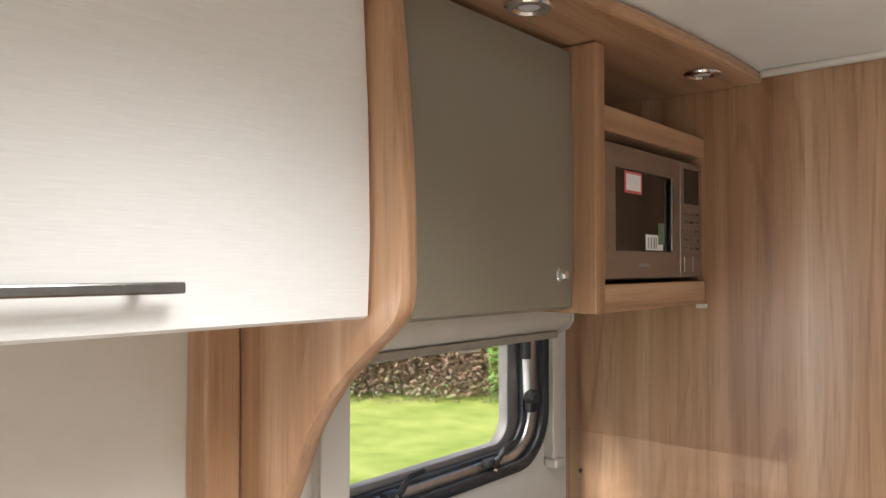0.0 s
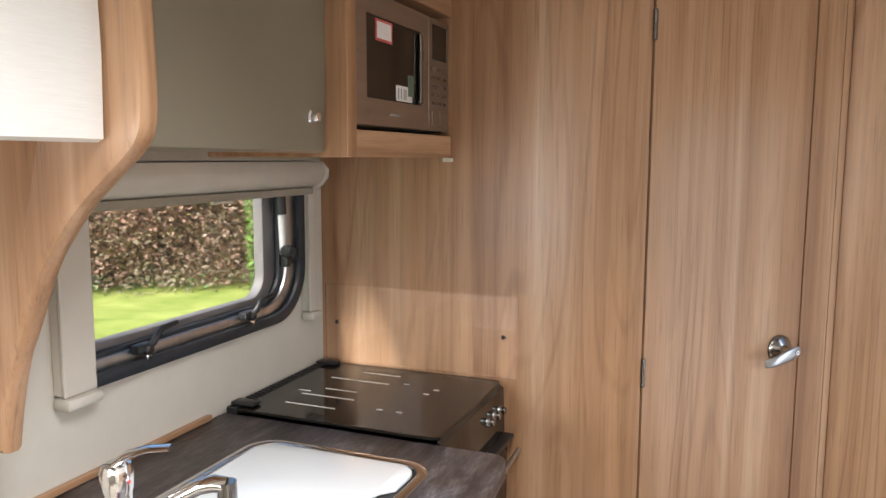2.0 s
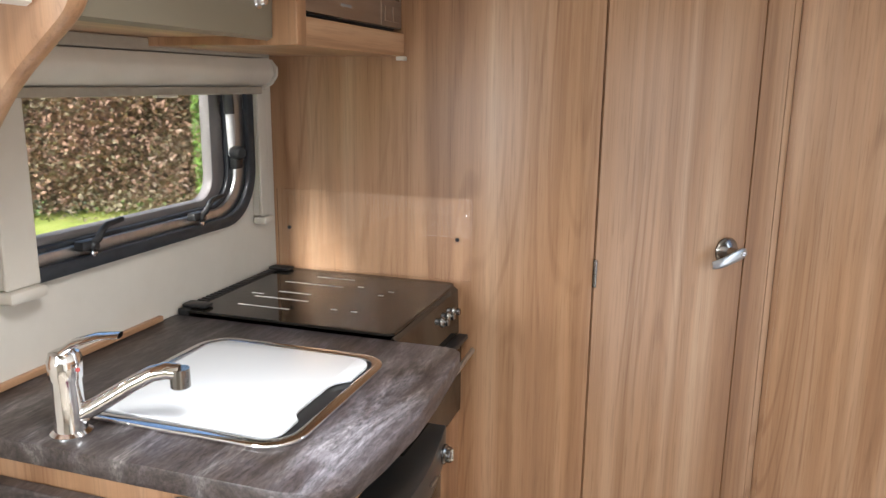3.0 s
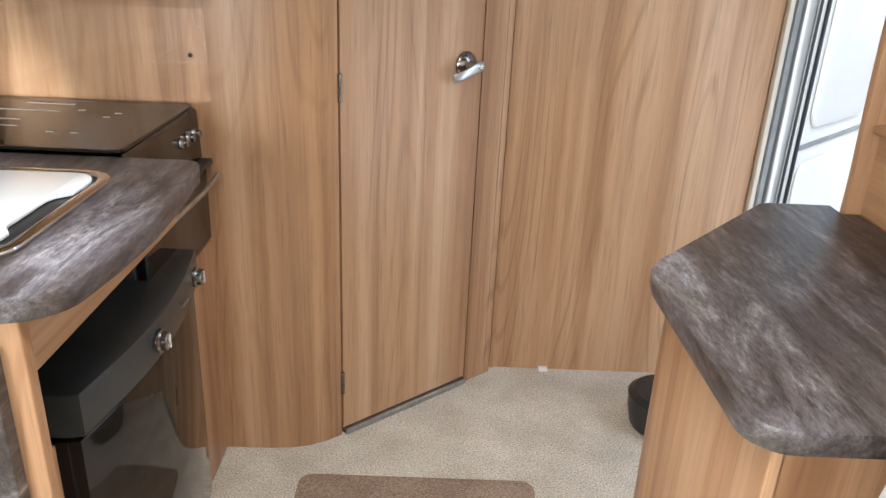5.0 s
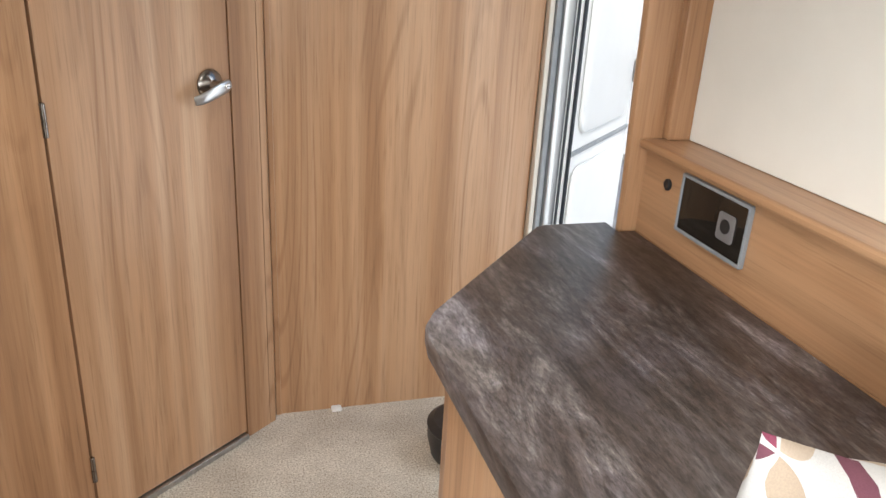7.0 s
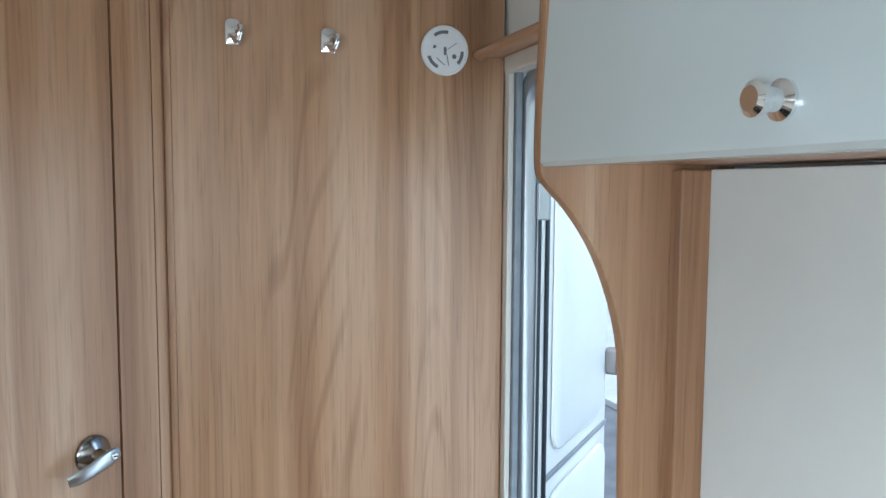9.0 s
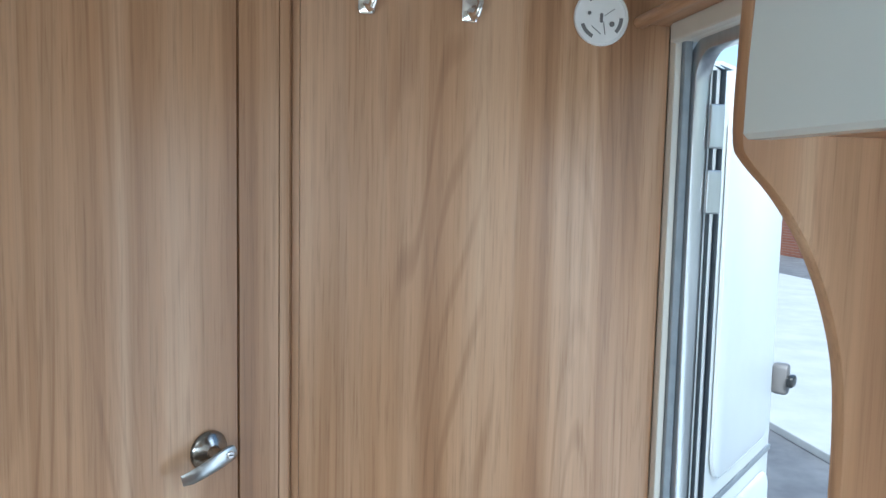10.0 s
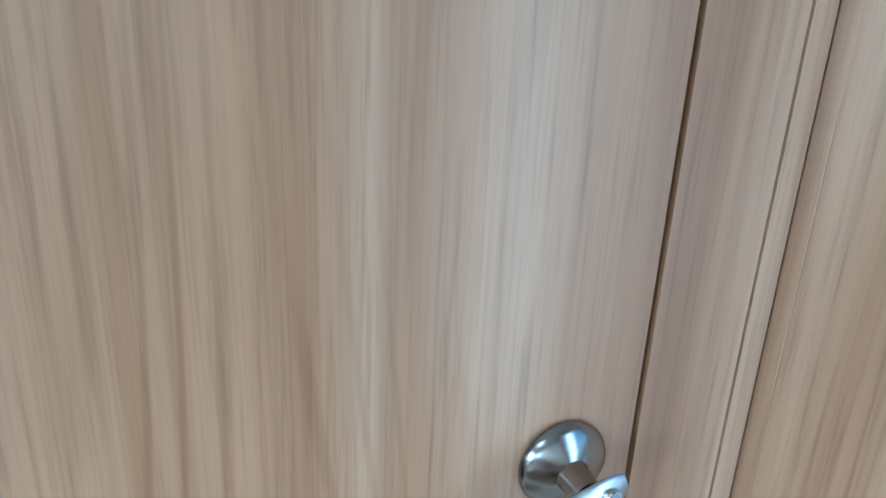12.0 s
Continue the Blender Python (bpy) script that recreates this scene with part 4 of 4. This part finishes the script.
def cushion(m, size, depth, shift, label):
    """A plump square cushion with pinched corners."""
    bm = bmesh.new()
    n = 44
    grid = {}
    for side in (1, -1):
        for i in range(n + 1):
            for j in range(n + 1):
                u, v = 2 * i / n - 1, 2 * j / n - 1
                if side == -1 and (i in (0, n) or j in (0, n)):
                    grid[side, i, j] = grid[1, i, j]
                    continue
                puff = max(0.0, (1 - u * u) * (1 - v * v)) ** 0.45
                pinch = 1 - 0.10 * (1 - (v * v) ** 0.8) * abs(u) ** 3
                pinch2 = 1 - 0.10 * (1 - (u * u) ** 0.8) * abs(v) ** 3
                w = 0.022 * noise.noise(Vector((u * 2.2 + shift, v * 2.2, side))) + 0.008 * noise.noise(Vector((u * 6 + shift, v * 6, side)))
                grid[side, i, j] = bm.verts.new((u * size / 2 * pinch, side * (-depth / 2) * puff + w * puff, size / 2 + v * size / 2 * pinch2))
    for side in (1, -1):
        for i in range(n):
            for j in range(n):
                q = [grid[side, i, j], grid[side, i + 1, j], grid[side, i + 1, j + 1], grid[side, i, j + 1]]
                bm.faces.new(q if side == 1 else q[::-1])
    ob = tagged(part("cushion", bm, petal_cloth(0.062, shift)), label, "cushion", "scatter cushions")
    for p in ob.data.polygons:
        p.use_smooth = True
    ob.matrix_world = m
    return ob


cushion(pose(1.572, -1.145, 0.52, -6, 13, -4), 0.43, 0.15, 0.0, "white scatter cushion with plum, grey and beige petal print")
cushion(pose(0.285, -1.05, 0.444, -5, 3, 4), 0.40, 0.14, 0.21, "white petal-print scatter cushion leaning on the cabinet flap")
seat_cloth = mottled("beige_seat_cloth", (0.36, 0.31, 0.25), (0.43, 0.38, 0.31), 60, 0.9, 0.4, 600)
tagged(part("bench_seat", box(1.42, 1.84, -1.9, -1.04, 0.0, 0.47, 0.02), seat_cloth), "beige upholstered bench seat against the low cabinet", "seat")
tagged(part("bench_seat", box(0.02, 0.55, -1.9, -0.975, 0.0, 0.44, 0.02), seat_cloth), "beige upholstered bench seat beside the kitchen cabinet", "seat")


# ---- outside ----
GZ = -0.55
grass = mottled("lawn_grass", (0.25, 0.33, 0.05), (0.50, 0.54, 0.14), 1.7, 0.9, 0.8, 60, 0.0, 0.03)
asphalt = mottled("worn_asphalt", (0.10, 0.10, 0.11), (0.17, 0.17, 0.18), 3, 0.85, 0.4, 120, 0.0, 0.004)
gnd = bmesh.new()
bmesh.ops.create_grid(gnd, x_segments=2, y_segments=2, size=400)
bmesh.ops.translate(gnd, verts=gnd.verts[:], vec=(0, 0, GZ))
structure("ground", gnd, grass, "bright green mown lawn", "ground")
structure("road", box(1.2, 60, -60, 60, GZ + 0.004, GZ + 0.03), asphalt, "grey asphalt yard", "road")
concrete = mottled("pale_concrete", (0.36, 0.36, 0.36), (0.44, 0.44, 0.44), 2, 0.85, 0.3, 60)
structure("pavement", box(4.8, 11.0, -30, 60, GZ + 0.031, GZ + 0.10, 0.01), concrete, "pale concrete apron", "pavement")
brickm = mottled("red_brick", (0.26, 0.10, 0.065), (0.36, 0.16, 0.10), 5, 0.85, 0.3, 80)
mortar = mottled("mortar", (0.30, 0.27, 0.24), (0.36, 0.33, 0.30), 9, 0.9, 0.2, 90)
bw = bmesh.new()
box(14.0, 14.3, -10, 40, GZ + 0.03, 1.9, 0.0, bw)
bwall = structure("wall_yard", bw, mortar, "red brick yard wall with mortar joints")
rows = bmesh.new()
for r in range(32):
    for i in range(100):
        y = 12 + i * 0.235 + (0.117 if r % 2 else 0)
        box(13.985, 14.0, y, y + 0.222, GZ + 0.04 + r * 0.075, GZ + 0.103 + r * 0.075, 0, rows)
bk = part("bricks", rows, brickm, bwall)
bk["kind"] = "stuff"


def leaf_hedge(name, at, x0, x1, y0, y1, h, count, mats, label, seed):
    """A tall ragged hedge: many small folded leaves on arching stems."""
    rnd = random.Random(seed)
    t = thing(name, (*at, GZ), label, "hedge")
    t.rotation_euler = (0, 0, radians(-51))
    ms = [([], []) for _ in mats]
    for k in range(count):
        y = rnd.uniform(y0, y1)
        top = h * (0.75 + 0.28 * noise.noise(Vector((y * 0.6, seed, 0))) + 0.10 * noise.noise(Vector((y * 2.7, seed, 3))))
        z = top * (1 - rnd.random() ** 1.5 * 0.98)
        belly = (x1 - x0) * (0.5 + 0.5 * noise.noise(Vector((y * 0.9, z * 0.9, seed))))
        x = x1 - belly * rnd.random() ** 0.6 - 0.5 * z / h
        q = noise.noise(Vector((y * 0.55, z * 0.7, seed + 9))) * 0.8 + rnd.uniform(-0.2, 0.2)
        mi = min(len(mats) - 1, max(0, int((q + 0.55) / 1.1 * len(mats))))
        vs, fs = ms[mi]
        sz = rnd.uniform(0.022, 0.055)
        e = Euler((rnd.uniform(-1, 1), rnd.uniform(-1, 1), rnd.uniform(0, 6.3))).to_matrix()
        o = len(vs)
        for p in ((-1, 0, 0), (-0.2, 0.45, 0.12), (1, 0, -0.1), (-0.2, -0.45, 0.12)):
            vs.append(Vector((x, y, z + 0.02)) + e @ (Vector(p) * sz) - Vector(((x0 + x1) / 2, (y0 + y1) / 2, 0)))
        fs += [(o, o + 1, o + 2), (o, o + 2, o + 3)]
    for (vs, fs), mat in zip(ms, mats):
        me = bpy.data.meshes.new("foliage")
        me.from_pydata([tuple(v) for v in vs], [], fs)
        me.materials.append(mat)
        f = new("foliage", me)
        f.parent = t
        f["kind"] = "stuff"
    return t


LEAVES = [mottled(nm, c0, c1, 6, 0.6, 0.0) for nm, c0, c1 in (
    ("leaf_dark", (0.06, 0.075, 0.045), (0.10, 0.12, 0.06)), ("leaf_green", (0.12, 0.20, 0.05), (0.19, 0.28, 0.085)),
    ("leaf_rust", (0.34, 0.19, 0.13), (0.46, 0.28, 0.20)), ("leaf_olive", (0.25, 0.20, 0.12), (0.33, 0.27, 0.17)),
    ("leaf_lime", (0.19, 0.32, 0.06), (0.27, 0.42, 0.09)), ("leaf_dry", (0.30, 0.22, 0.16), (0.42, 0.31, 0.23)))]
hedge = leaf_hedge("hedge", (-6.75, 7.9), -8.4, -6.9, -4, 14, 3.2, 120000, [LEAVES[3], LEAVES[2], LEAVES[2], LEAVES[3], LEAVES[2], LEAVES[5], LEAVES[3]], "mixed autumn hedge with rust and green leaves", 3)
twigs = mottled("tangled_twigs", (0.07, 0.055, 0.035), (0.26, 0.17, 0.11), 9, 0.9, 0.8, 40, 0.0, 0.03)
core = bmesh.new()
bmesh.ops.create_grid(core, x_segments=90, y_segments=14, size=1)
for v in core.verts:
    along, up = v.co.x * 8.9, (v.co.y + 1) * 1.05
    v.co = Vector((0.05 - 0.2 * up + 0.22 * noise.noise(Vector((along * 1.3, up * 1.6, 5))), along, up + 0.15 * noise.noise(Vector((along * 2, 0, 7)))))
grid_faces = bmesh.ops.extrude_face_region(core, geom=core.faces[:])["geom"]
bmesh.ops.translate(core, verts=[g for g in grid_faces if isinstance(g, bmesh.types.BMVert)], vec=(-0.5, 0, 0))
part("twig_core", core, twigs, hedge, "dense brown tangle of twigs inside the hedge")
leaf_hedge("bush", (-4.55, 8.35), -7.2, -6.6, 9.1, 12.0, 3.0, 14000, [LEAVES[1], LEAVES[4], LEAVES[1], LEAVES[4]], "tall fresh green bush in front of the hedge", 8)
leaf_hedge("low_planting", (-6.3, 7.35), -7.0, -6.4, -4, 14, 0.30, 2600, [LEAVES[1], LEAVES[0], LEAVES[3], LEAVES[1]], "low green planting along the lawn edge", 11)
structure("backdrop", box(-16, -15.5, -60, 60, GZ, 6.5), LEAVES[0], "dark mass of trees behind the hedge", "backdrop")
